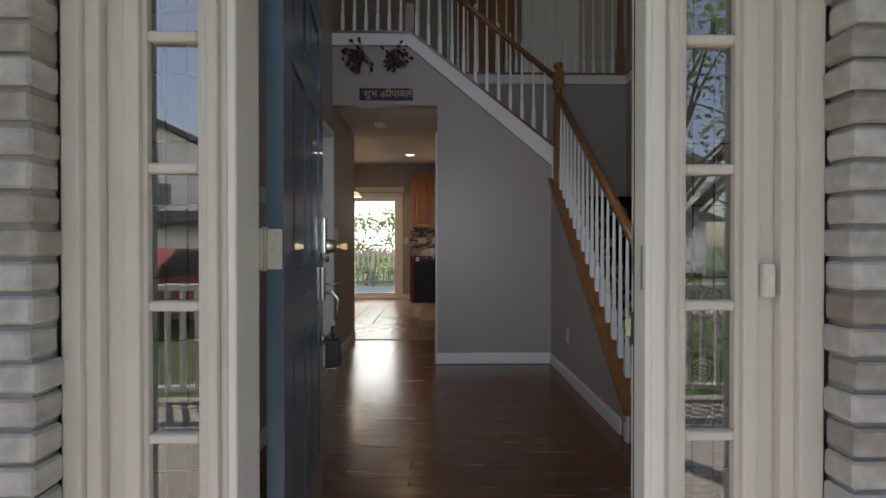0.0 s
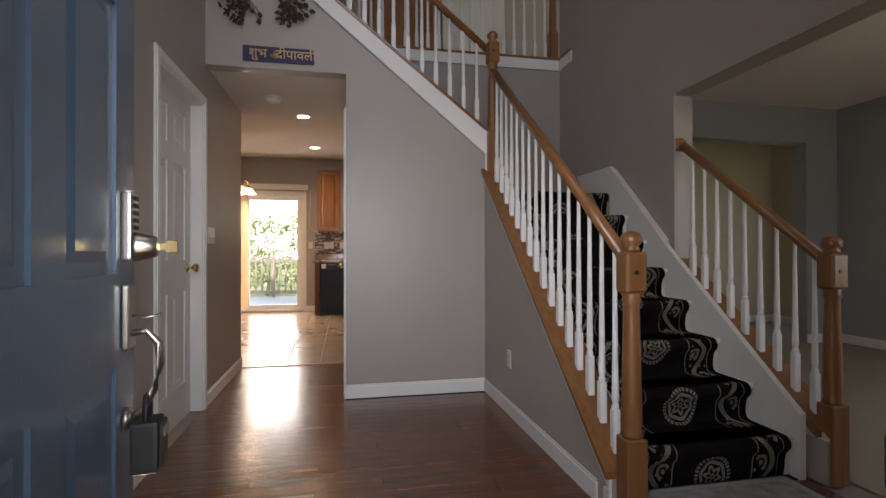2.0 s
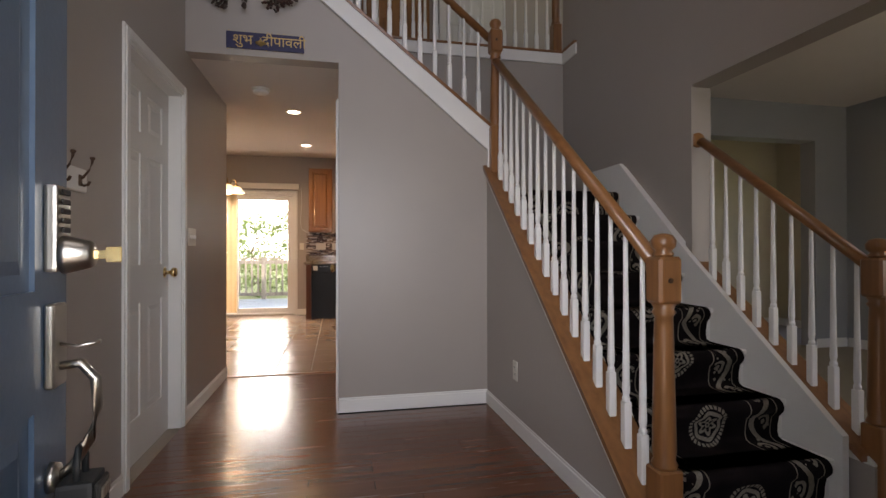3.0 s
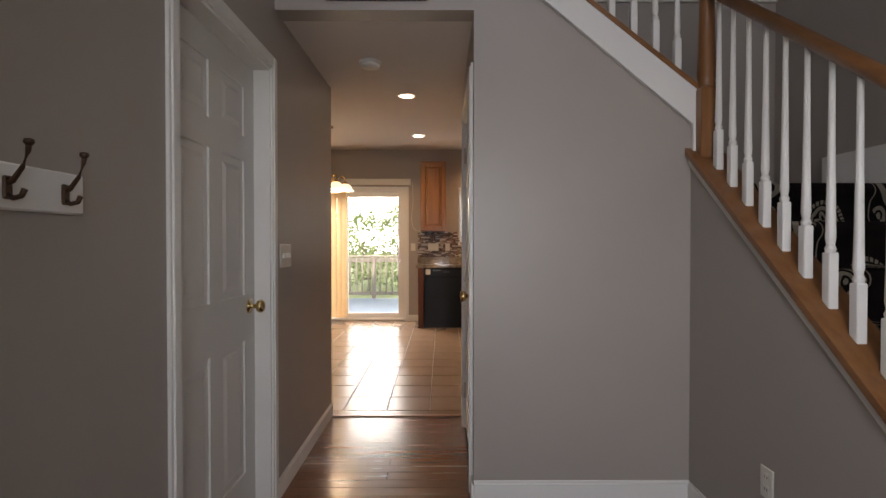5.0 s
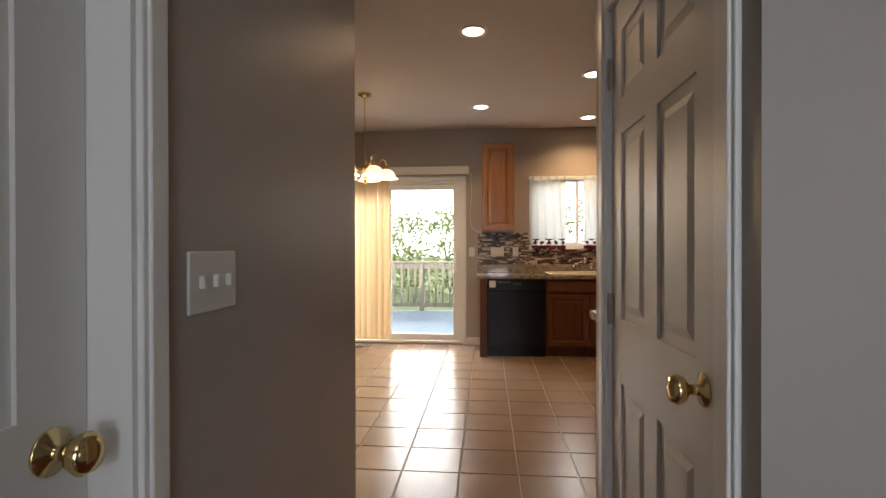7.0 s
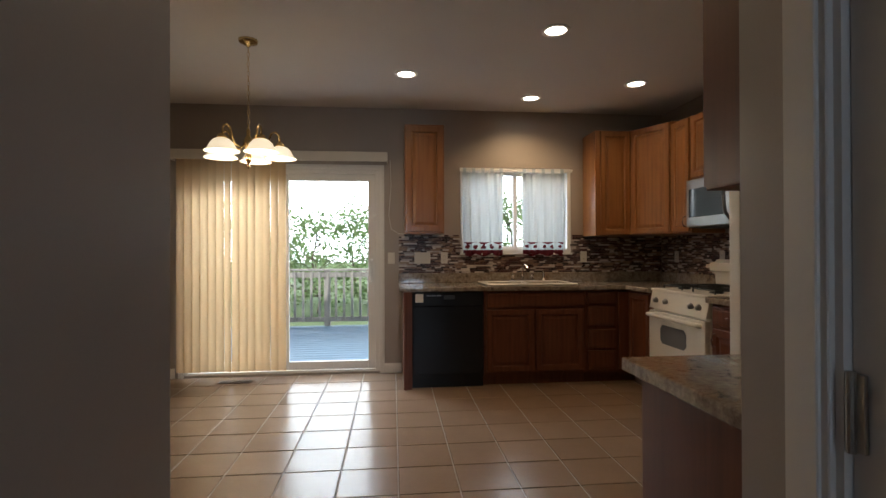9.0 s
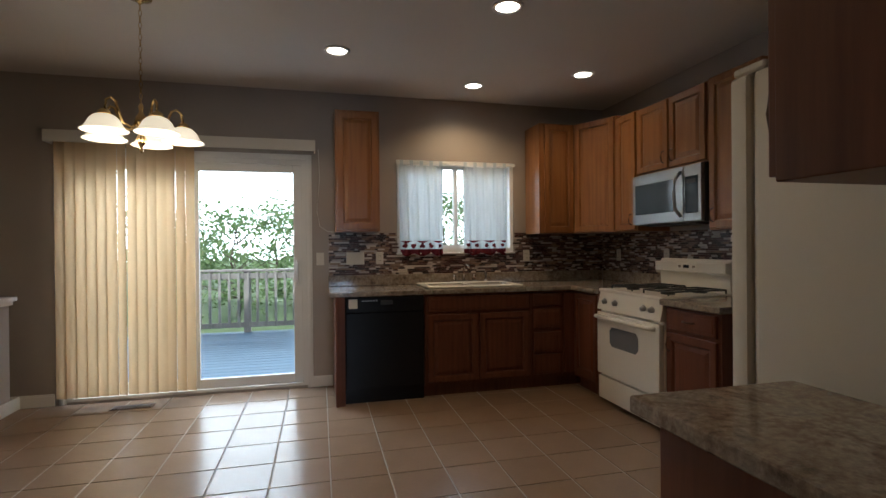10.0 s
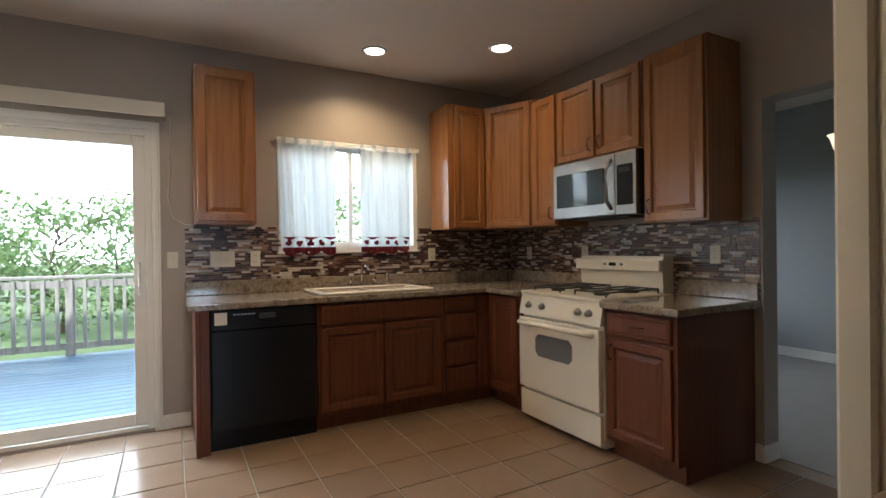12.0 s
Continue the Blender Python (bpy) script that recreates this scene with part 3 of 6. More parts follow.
# casing at the end of the stair wall
setting("trim", boxes((RIGHT - 0.012, 3.745, 0.0, RIGHT, 3.788, 2.08), (RIGHT - 0.012, 3.788, 0.0, RIGHT + 0.16, 3.80, 2.08)), M["wall"])


def panel_door(name, w, h, t, material, label, panels, category="door"):
    """A moulded panel door standing about its hinge corner: width along +y, thickness along -x from 0. Panels: (y0, y1, z0, z1)."""
    d = thing(name, (0, 0, 0), label, category, kind="structure", turn=0.0001)
    bm = bmesh.new()
    ys = sorted({0.0, w, *[p[0] for p in panels], *[p[1] for p in panels]})
    zs = sorted({0.0, h, *[p[2] for p in panels], *[p[3] for p in panels]})
    for a, b in zip(ys, ys[1:]):
        for c, e in zip(zs, zs[1:]):
            inside = any(p[0] < (a + b) / 2 < p[1] and p[2] < (c + e) / 2 < p[3] for p in panels)
            if not inside:
                box(-t, a, c, 0, b, e, bm=bm)
    bmesh.ops.remove_doubles(bm, verts=bm.verts, dist=0.0005)
    slab = part("slab", bm, material, d)
    for p in panels:
        bm = box(-t + 0.008, p[0], p[2], -0.008, p[1], p[3])
        for sx, s in ((-0.010, 1), (-t + 0.010, -1)):
            b = bmesh.new()
            a0 = [(sx, p[0] + 0.022, p[2] + 0.022), (sx, p[1] - 0.022, p[2] + 0.022), (sx, p[1] - 0.022, p[3] - 0.022), (sx, p[0] + 0.022, p[3] - 0.022)]
            x1 = sx + s * 0.008
            a1 = [(x1, p[0] + 0.05, p[2] + 0.05), (x1, p[1] - 0.05, p[2] + 0.05), (x1, p[1] - 0.05, p[3] - 0.05), (x1, p[0] + 0.05, p[3] - 0.05)]
            v0, v1 = [b.verts.new(q) for q in a0], [b.verts.new(q) for q in a1]
            b.faces.new(v1)
            for i in range(4):
                b.faces.new((v0[i], v0[(i + 1) % 4], v1[(i + 1) % 4], v1[i]))
            bmesh.ops.recalc_face_normals(b, faces=b.faces)
            join(bm, b)
        part("panel", bm, material, d)
    return d


def six(w, h):
    s, m = 0.115 * w / 0.8, 0.10 * w / 0.8
    a0, a1, b0, b1 = s, (w - m) / 2, (w + m) / 2, w - s
    rows = [(0.22, 0.80), (1.0, 1.58), (1.69, h - 0.11)]
    return [(p, q, z0, z1) for z0, z1 in rows for p, q in ((a0, a1), (b0, b1))]


def knob(parent, x, y, z, out):
    """Round brass knob with a rose, on the door face at x."""
    k = part("knob", lathe([(0.033, 0.0), (0.033, 0.004), (0.012, 0.008), (0.010, 0.03), (0.024, 0.038), (0.030, 0.052), (0.024, 0.064), (0.005, 0.068)], 20,
                           (0, 0, 0), axis='X'), M["brass"], parent, "polished brass door knob", smooth=True)
    k.matrix_basis = pose(x, y, z, 0, 0, 0 if out > 0 else 180)


def hinge_leaf(parent, x, y, z):
    part("hinge", join(box(x - 0.003, y - 0.016, z - 0.05, x + 0.003, y + 0.016, z + 0.05, 0.001), lathe([(0.006, -0.052), (0.006, 0.052)], 10, (x - 0.006, y, z))), M["nickel"], parent, "worn metal butt hinge")


closet = panel_door("door_1", 0.772, 2.012, 0.035, M["door"], "closed white six-panel closet door in the foyer", six(0.772, 2.012))
closet.matrix_world = pose(LEFT - 0.07, 3.644, 0.004)
knob(closet, 0.0, 0.71, 0.945, 1)
under = panel_door("door_2", 0.782, 2.012, 0.035, M["door"], "closed white six-panel door under the stairs", six(0.782, 2.012))
under.matrix_world = pose(0.045, 4.644, 0.004)
knob(under, -0.035, 0.075, 0.95, -1)
for z in (0.25, 1.02, 1.80):
    hinge_leaf(under, -0.040, 0.775, z)

# ---- stairs ----
RISE, GO, Y1, NSTEP = 0.1875, 0.2273, 2.86, 8
stairs = thing("staircase", (1.5, 2.86, 0), "white-sided staircase turning at a landing, with a dark patterned runner", "staircase", kind="structure")
for k in range(NSTEP - 1):
    y = Y1 + GO * k
    part("step", boxes((KNEE + 0.11, y, 0.0 if k == 0 else RISE * k - 0.02, RIGHT - 0.06, y + GO + 0.02, RISE * (k + 1) - 0.025),
                       (KNEE + 0.11, y - 0.025, RISE * (k + 1) - 0.025, RIGHT - 0.06, y + GO, RISE * (k + 1)), bevel=0.002), M["white"], stairs)
LAND = RISE * NSTEP
part("landing", boxes((KNEE + 0.112, Y1 + GO * 7, LAND - 0.2, RIGHT, 5.5, LAND), bevel=0.003), M["carpet"], stairs, "carpeted landing")
for k in range(7):
    x = KNEE - 0.05 - GO * k
    part("step", box(x - GO - 0.02, 4.62, max(LAND + RISE * k - 0.05, 2.34 if k > 3 else 0), x, 5.48, LAND + RISE * (k + 1)), M["white"], stairs)
# inner skirts and stringers
part("skirt_board", prism([(2.75, 0.0), (2.90, 0.0), (HALL_Y, 1.30), (HALL_Y, 1.64), (2.75, 1.64 - SLOPE * 1.75)], 'x', KNEE + 0.11, KNEE + 0.125), M["white"], stairs)
part("skirt_board", prism([(2.80, 0.0), (3.0, 0.0), (5.0, 1.50), (5.0, 1.72), (4.45, 1.72), (3.75, 1.08), (2.80, 0.30)], 'x', RIGHT - 0.062, RIGHT - 0.030), M["white"], stairs)
part("skirt_board", prism([(3.80, 0.94), (3.80, 1.12), (4.45, 1.70), (4.95, 1.70), (4.95, 1.62), (4.49, 1.62), (3.84, 1.04), (3.84, 0.94)], 'x', RIGHT - 0.028, RIGHT - 0.004), M["white"], stairs)
part("stringer", prism([(KNEE + 0.07, 1.60), (KNEE, 1.60), (KNEE, 1.79), (-0.27, 1.79 + SLOPE * 1.30), (LEFT, 2.86), (LEFT, 2.965), (-0.24, 2.965), (KNEE + 0.07, 1.91)],
                       'y', HALL_Y - 0.022, HALL_Y - 0.002), M["white"], stairs, "white painted stringer board")
part("shoe_rail", prism([(KNEE + 0.07, 1.91), (-0.24, 2.965), (LEFT, 2.965), (LEFT, 2.985), (-0.235, 2.985), (KNEE + 0.07, 1.935)], 'y', HALL_Y - 0.03, HALL_Y + 0.12), M["oak_x"], stairs, "oak shoe rail")
wall("wall_stair_open_side", 'x', RIGHT, RIGHT + 0.11, 2.72, 3.80, 0, 0.2, ())
setting("wall_knee_living", prism([(2.72, 0.2), (3.80, 0.2), (3.80, 1.0), (2.72, 0.21)], 'x', RIGHT, RIGHT + 0.11), M["white"])


def cap(parent, x0, x1, ya, za, yb, zb, name="sloping_cap"):
    part(name, prism([(ya, za), (yb, zb), (yb, zb + 0.03), (ya, za + 0.03)], 'x', x0, x1), M["oak_y"], parent, "honey oak cap board")
    return name


railing = thing("stair_railing", (1.085, 2.6, 0), "honey oak stair railing with turned newels and white balusters", "railing", kind="structure")
railing2 = thing("stair_railing_living", (2.155, 2.7, 0), "honey oak railing with white balusters beside the living room", "railing", kind="structure")
cap(railing, KNEE - 0.03, KNEE + 0.14, 2.69, 0.146, HALL_Y - 0.002, 0.146 + 0.832 * 1.808)
part("trim_strip", prism([(2.69, 0.10), (4.496, 0.10 + 0.832 * 1.806), (4.496, 0.146 + 0.832 * 1.806), (2.69, 0.146)], 'x', KNEE - 0.014, KNEE - 0.002), M["white"], railing)
part("trim_strip", box(KNEE - 0.014, 2.69, 0.0, KNEE - 0.002, 2.735, 0.10), M["white"], railing)
cap(railing2, RIGHT - 0.03, RIGHT + 0.14, 2.75, 0.21, 3.795, 0.98)


def baluster_bm(h, square=0.22, top=0.0):
    """Turned white baluster: square foot, small vase, long taper."""
    bm = box(-0.016, -0.016, -0.02, 0.016, 0.016, square, 0.003)
    lathe([(0.013, square - 0.002), (0.016, square + 0.012), (0.011, square + 0.024), (0.015, square + 0.045), (0.0135, square + 0.10), (0.010, h * 0.7), (0.0085, h)], 10, bm=bm)
    return bm


def newel(parent, x, y, z0, zb, z1, big=0.044):
    """Turned oak newel: square base up to zb, turned shaft, square block, capped ball."""
    n = part("newel_post", box(x - big, y - big, z0, x + big, y + big, zb, 0.006), M["oak_post"], parent, "turned honey oak newel post")
    blk = z1 - 0.24
    part("shaft", lathe([(0.040, zb), (0.044, zb + 0.012), (0.036, zb + 0.03), (0.040, zb + 0.06), (0.032, blk - 0.10), (0.030, blk - 0.045), (0.040, blk - 0.03), (0.032, blk - 0.018), (0.042, blk)], 20, (x, y, 0)),
         M["oak_post"], n, smooth=True)
    part("block", box(x - big, y - big, blk, x + big, y + big, z1 - 0.08, 0.010), M["oak_post"], n)
    part("ball_cap", lathe([(0.030, z1 - 0.08), (0.034, z1 - 0.07), (0.026, z1 - 0.06), (0.040, z1 - 0.045), (0.042, z1 - 0.025), (0.030, z1 - 0.006), (0.008, z1)], 20, (x, y, 0)), M["oak_post"], n, smooth=True)
    part("plug", lathe([(0.009, 0), (0.009, 0.003)], 12, (x - 0.005, y - big - 0.003, (blk + z1 - 0.08) / 2), axis='Y'), M["bronze"], n)


def handrail(parent, a, b, r=0.031):
    d = (Vector(b) - Vector(a)).normalized()
    part("handrail", tube([a, b], r, 14, flat=0.82), M["oak_y"] if abs(d.y) > abs(d.x) else M["oak_x"], parent, "rounded honey oak handrail", smooth=True)


XB = KNEE + 0.055
newel(railing, XB, 2.64, 0.0, 0.33, 1.13)
newel(railing, XB, HALL_Y - 0.03, 1.62, 1.95, 2.71)
handrail(railing, (XB, 2.66, 1.01), (XB, HALL_Y - 0.05, 2.405))
pieces_done = {}


def balusters(parent, spots):
    for x, y, z, h, sq in spots:
        key = (round(h, 2), sq)
        if key not in pieces_done:
            pieces_done[key] = mesh_of("baluster", baluster_bm(h, sq), M["white"])
        ob = new("baluster", pieces_done[key])
        ob.parent = parent
        ob.location = Vector((x, y, z)) - ORIGIN[parent]


n1 = 16
for i in range(n1):
    by = 2.76 + i * 0.107
    bz = 0.171 + 0.832 * (by - 2.69)
    balusters(railing, [(XB, by, bz, 1.01 + (by - 2.66) * 0.779 - 0.012 - bz, 0.17)])
handrail(railing, (XB - 0.02, HALL_Y + 0.04, 2.60), (-0.24, HALL_Y + 0.04, 3.66))
handrail(railing, (-0.24, HALL_Y + 0.04, 3.86), (LEFT + 0.01, HALL_Y + 0.04, 3.86))
balusters(railing, [(KNEE - 0.05 - i * 0.106, HALL_Y + 0.04, 1.945 + SLOPE * (0.12 + i * 0.106) * 0.985, 0.70, 0.17) for i in range(12)])
balusters(railing, [(-0.33 - i * 0.105, HALL_Y + 0.04, 2.985, 0.86, 0.17) for i in range(6)])
newel(railing, -0.25, HALL_Y + 0.04, 2.985, 3.25, 4.10)
newel(railing2, RIGHT + 0.055, 2.745, 0.0, 0.36, 1.12)
handrail(railing2, (RIGHT + 0.055, 2.76, 0.995), (RIGHT + 0.055, 3.74, 1.735))
part("rosette", lathe([(0.045, 0), (0.045, 0.015), (0.035, 0.022)], 20, (RIGHT + 0.055, 3.765, 1.75), axis='Y'), M["oak"], railing2, "round oak rosette", smooth=True)
balusters(railing2, [(RIGHT + 0.055, 2.83 + i * 0.103, 0.25 + 0.737 * (0.08 + i * 0.103), 0.75, 0.17) for i in range(9)])
# upper balcony
balcony = thing("balcony_railing", (0.9, 5.56, UP), "white balusters on the upper landing edge", "railing", kind="structure")
part("fascia", boxes((-0.3, 5.48, 2.85, RIGHT, 5.498, 2.95)), M["white"], balcony, "white fascia board")
part("shoe_rail", box(-0.3, 5.47, 2.95, RIGHT, 5.62, 2.972, 0.004), M["oak_x"], balcony, "dark oak nosing")
part("fascia", box(RIGHT - 0.018, 5.22, 2.85, RIGHT - 0.002, 5.48, 2.95), M["white"], balcony)
part("shoe_rail", box(RIGHT - 0.03, 5.22, 2.95, RIGHT + 0.1, 5.47, 2.972, 0.004), M["oak_y"], balcony)
balusters(balcony, [(-0.2 + i * 0.108, 5.55, 2.972, 0.86, 0.17) for i in range(21)] + [(RIGHT + 0.03, 5.26 + i * 0.1, 2.972, 0.86, 0.17) for i in range(2)])
handrail(balcony, (-0.25, 5.55, 3.86), (RIGHT, 5.55, 3.86))
newel(balcony, RIGHT - 0.05, 5.55, 2.972, 3.25, 4.10)
for i, (x, mt) in enumerate(((0.25, "oak"), (1.15, "door"))):
    dd = panel_door("door_%d" % (i + 4), 0.78, 2.02, 0.04, M[mt], ("stained oak" if mt == "oak" else "white") + " panel door on the upper landing", six(0.78, 2.02))
    dd.matrix_world = pose(x + 0.8, 6.855, UP + 0.004, 0, 0, 90)

# runner, laid over the treads and risers
RW = 0.385
line = []
for k in range(NSTEP):
    y, z = Y1 + GO * k, RISE * (k + 1)
    line += [(y - 0.012, z - RISE + 0.040), (y - 0.014, z - RISE + 0.075), (y - 0.022, z - 0.075)]
    line += [(y - 0.012 - 0.038 * math.cos(radians(a)), z - 0.030 + 0.038 * math.sin(radians(a))) for a in (-25, 5, 35, 65, 90)]
    line += [(y + GO * 0.5, z + 0.008), (y + GO - 0.040, z + 0.009), (y + GO - 0.019, z + 0.018)]
line = [(Y1 - 0.004, 0.004)] + line[:-2] + [(5.4, LAND + 0.008)]
bm = bmesh.new()
uvl = bm.loops.layers.uv.new("UVMap")
RC = (KNEE + 0.125 + RIGHT - 0.062) / 2 + 0.02
cols = [-RW, -0.2, 0, 0.2, RW]
run_len, prev, grid = 0.0, None, []
for p in line:
    if prev:
        run_len += math.hypot(p[0] - prev[0], p[1] - prev[1])
    grid.append((run_len, [bm.verts.new((RC + c, p[0], p[1])) for c in cols]))
    prev = p
for (l0, r0), (l1, r1) in zip(grid, grid[1:]):
    for i in range(len(cols) - 1):
        f = bm.faces.new((r0[i], r0[i + 1], r1[i + 1], r1[i]))
        for lp, (c, l) in zip(f.loops, ((cols[i], l0), (cols[i + 1], l0), (cols[i + 1], l1), (cols[i], l1))):
            lp[uvl].uv = (c, l)
bmesh.ops.solidify(bm, geom=bm.faces[:], thickness=0.008)
single("stair_runner", bm, M["runner"], "dark brown stair runner with cream scroll borders and medallions", "runner", smooth=True)

# ---- kitchen ----


def pull(parent, x, y, z, along='z', out=(-1, 0, 0), length=0.09, material="bronze"):
    """A small arched cabinet pull; (x, y, z) is its middle on the door's face."""
    o = Vector(out)
    d = {'z': Vector((0, 0, 1)), 'y': Vector((0, 1, 0)), 'x': Vector((1, 0, 0))}[along]
    c = Vector((x, y, z))
    pts = [c - d * length / 2, c - d * length * 0.42 + o * 0.02, c + o * 0.028, c + d * length * 0.42 + o * 0.02, c + d * length / 2]
    part("handle", tube(pts, 0.005, 8), M[material], parent, "dark bronze pull", smooth=True)


def front_panel(parent, name, face, a0, a1, z0, z1, out, material, frame_w=0.055):
    """A framed cabinet door or drawer front lying on a face. out: '-y', '-x' or '+y'."""
    t = 0.019

    def at(a, z, d):
        return (a, face - d, z) if out == '-y' else (a, face + d, z) if out == '+y' else (face - d, a, z)

    def rings(levels, closed):
        """Rectangles drawn in step by step (inset, depth), joined into one shell."""
        b = bmesh.new()
        loops = []
        for e, d in levels:
            loops.append([b.verts.new(at(*c, d)) for c in ((a0 + e, z0 + e), (a1 - e, z0 + e), (a1 - e, z1 - e), (a0 + e, z1 - e))])
        for p, q in zip(loops, loops[1:] + (loops[:1] if closed else [])):
            for i in range(4):
                b.faces.new((p[i], p[(i + 1) % 4], q[(i + 1) % 4], q[i]))
        if not closed:
            b.faces.new(loops[0][::-1])
            b.faces.new(loops[-1])
        bmesh.ops.recalc_face_normals(b, faces=b.faces)
        return b
    if z1 - z0 < 0.2:
        return part(name, rings([(0, 0.001), (0, t - 0.006), (0.002, t - 0.002), (0.007, t), (0.022, t), (0.025, t + 0.003)], False), material, parent)
    w = frame_w
    fr = part(name, rings([(0, 0.001), (0, t - 0.005), (0.0015, t - 0.0015), (0.005, t), (w - 0.010, t), (w - 0.003, t - 0.005), (w, t - 0.011), (w, 0.001)], True), material, parent)
    part("panel", rings([(w + 0.0005, 0.001), (w + 0.0005, 0.007), (w + 0.008, 0.007), (w + 0.030, 0.0145), (w + 0.034, 0.0155)], False), material, fr)
    return fr


CT = 0.91
BF = 9.29            # face of the base cabinets on the back wall
RF = 1.62            # face of the base cabinets on the right wall


def base_cab(label, x0, x1, drawers, doors, group="base cabinets"):
    c = thing("base_cabinet", ((x0 + x1) / 2, BF + 0.3, 0), label, "cabinet", group)
    part("body", boxes((x0, BF, 0.10, x1, BACK - 0.003, CT - 0.042), (x0, BF + 0.06, 0.0, x1, BACK - 0.003, 0.10)), M["cherry"], c)
    for a0, a1, z0, z1 in drawers:
        front_panel(c, "drawer", BF, a0, a1, z0, z1, '-y', M["cherry"])
    for a0, a1, z0, z1 in doors:
        front_panel(c, "door", BF, a0, a1, z0, z1, '-y', M["cherry"])
    return c


end = thing("end_panel", (-0.46, 9.6, 0), "dark cherry end panel beside the dishwasher", "panel")
part("panel", box(-0.49, 9.25, 0.0, -0.415, BACK - 0.003, CT - 0.042, 0.002), M["cherry"], end)
part("filler", box(-0.49, 9.235, 0.0, -0.465, 9.25, CT - 0.042, 0.002), M["cherry"], end)
base_cab("dark cherry sink cabinet with two doors under a false drawer", 0.24, 1.20, [(0.265, 1.175, 0.72, 0.85)], [(0.265, 0.705, 0.13, 0.695), (0.725, 1.175, 0.13, 0.695)])
base_cab("dark cherry cabinet of four drawers", 1.202, 1.50, [(1.22, 1.485, 0.74, 0.85)] + [(1.22, 1.485, z, z + 0.175) for z in (0.13, 0.325, 0.535)], [])
base_cab("dark cherry corner cabinet", 1.502, 2.297, [], [(1.515, 1.61, 0.13, 0.85)])
cc = thing("base_cabinet", (1.95, 9.05, 0), "narrow dark cherry corner cabinet beside the stove", "cabinet", "base cabinets")
part("body", boxes((RF, 8.86, 0.10, KRIGHT - 0.003, BF - 0.002, CT - 0.042), (RF + 0.06, 8.86, 0.0, KRIGHT - 0.003, BF - 0.002, 0.10)), M["cherry"], cc)
front_panel(cc, "door", RF, 8.90, BF - 0.03, 0.13, 0.85, '-x', M["cherry"])
rc = thing("base_cabinet", (1.95, 7.82, 0), "dark cherry base cabinet with a drawer, beside the stove", "cabinet", "base cabinets")
part("body", boxes((RF, 7.60, 0.10, KRIGHT - 0.003, 8.065, CT - 0.042), (RF + 0.06, 7.60, 0.0, KRIGHT - 0.003, 8.065, 0.10)), M["cherry"], rc)
d = front_panel(rc, "drawer", RF, 7.625, 8.045, 0.72, 0.85, '-x', M["cherry"])
pull(d, RF - 0.02, 7.835, 0.785, 'y')
d = front_panel(rc, "door", RF, 7.625, 8.045, 0.13, 0.695, '-x', M["cherry"])
pull(d, RF - 0.02, 8.01, 0.62, 'z')

dw = thing("dishwasher", (-0.09, 9.5, 0), "glossy black dishwasher under the counter", "dishwasher")
part("body", box(-0.412, BF + 0.02, 0.0, 0.235, BACK - 0.01, CT - 0.045), M["black"], dw)
part("door", box(-0.405, BF - 0.025, 0.125, 0.228, BF + 0.02, 0.735, 0.006, 2), M["black"], dw)
cp = part("control_panel", box(-0.405, BF - 0.03, 0.74, 0.228, BF + 0.02, 0.862, 0.006, 2), M["black"], dw)
part("latch", box(-0.13, BF - 0.042, 0.80, -0.03, BF - 0.028, 0.835, 0.004), M["rubber"], cp)
part("sticker", box(-0.385, BF - 0.0325, 0.775, -0.315, BF - 0.030, 0.85), M["plastic"], cp, "white paper label")
part("kickplate", box(-0.405, BF + 0.03, 0.01, 0.228, BF + 0.05, 0.12), M["black"], dw)
for i in range(6):
    part("button", box(-0.28 + i * 0.022, BF - 0.034, 0.83, -0.265 + i * 0.022, BF - 0.029, 0.838), M["steel"], cp)

# counters
ct = thing("countertop", (0.9, 9.5, CT - 0.04), "brown and grey granite-patterned counter along two walls", "countertop")


def slab(rows, parent):
    bm = bmesh.new()
    for r in rows:
        box(*r, 0.010, 3, bm=bm)
    return part("slab", bm, M["granite"], parent)


slab([(-0.53, 9.25, CT - 0.04, 0.30, BACK - 0.003, CT), (0.302, 9.25, CT - 0.04, 1.13, 9.36, CT), (0.302, 9.80, CT - 0.04, 1.13, BACK - 0.003, CT),
      (1.132, 9.25, CT - 0.04, KRIGHT - 0.003, BACK - 0.003, CT), (RF - 0.05, 8.845, CT - 0.04, KRIGHT - 0.003, 9.248, CT)], ct)
part("backsplash_lip", boxes((-0.53, BACK - 0.023, CT, KRIGHT - 0.025, BACK - 0.003, CT + 0.10), (KRIGHT - 0.023, 8.85, CT, KRIGHT - 0.003, BACK - 0.025, CT + 0.10), bevel=0.004), M["granite"], ct)
ct2 = thing("countertop", (1.9, 7.8, CT - 0.04), "short granite-patterned counter beside the stove", "countertop")
slab([(RF - 0.05, 7.56, CT - 0.04, KRIGHT - 0.003, 8.072, CT)], ct2)
part("backsplash_lip", box(KRIGHT - 0.023, 7.57, CT, KRIGHT - 0.003, 8.072, CT + 0.10, 0.004), M["granite"], ct2)

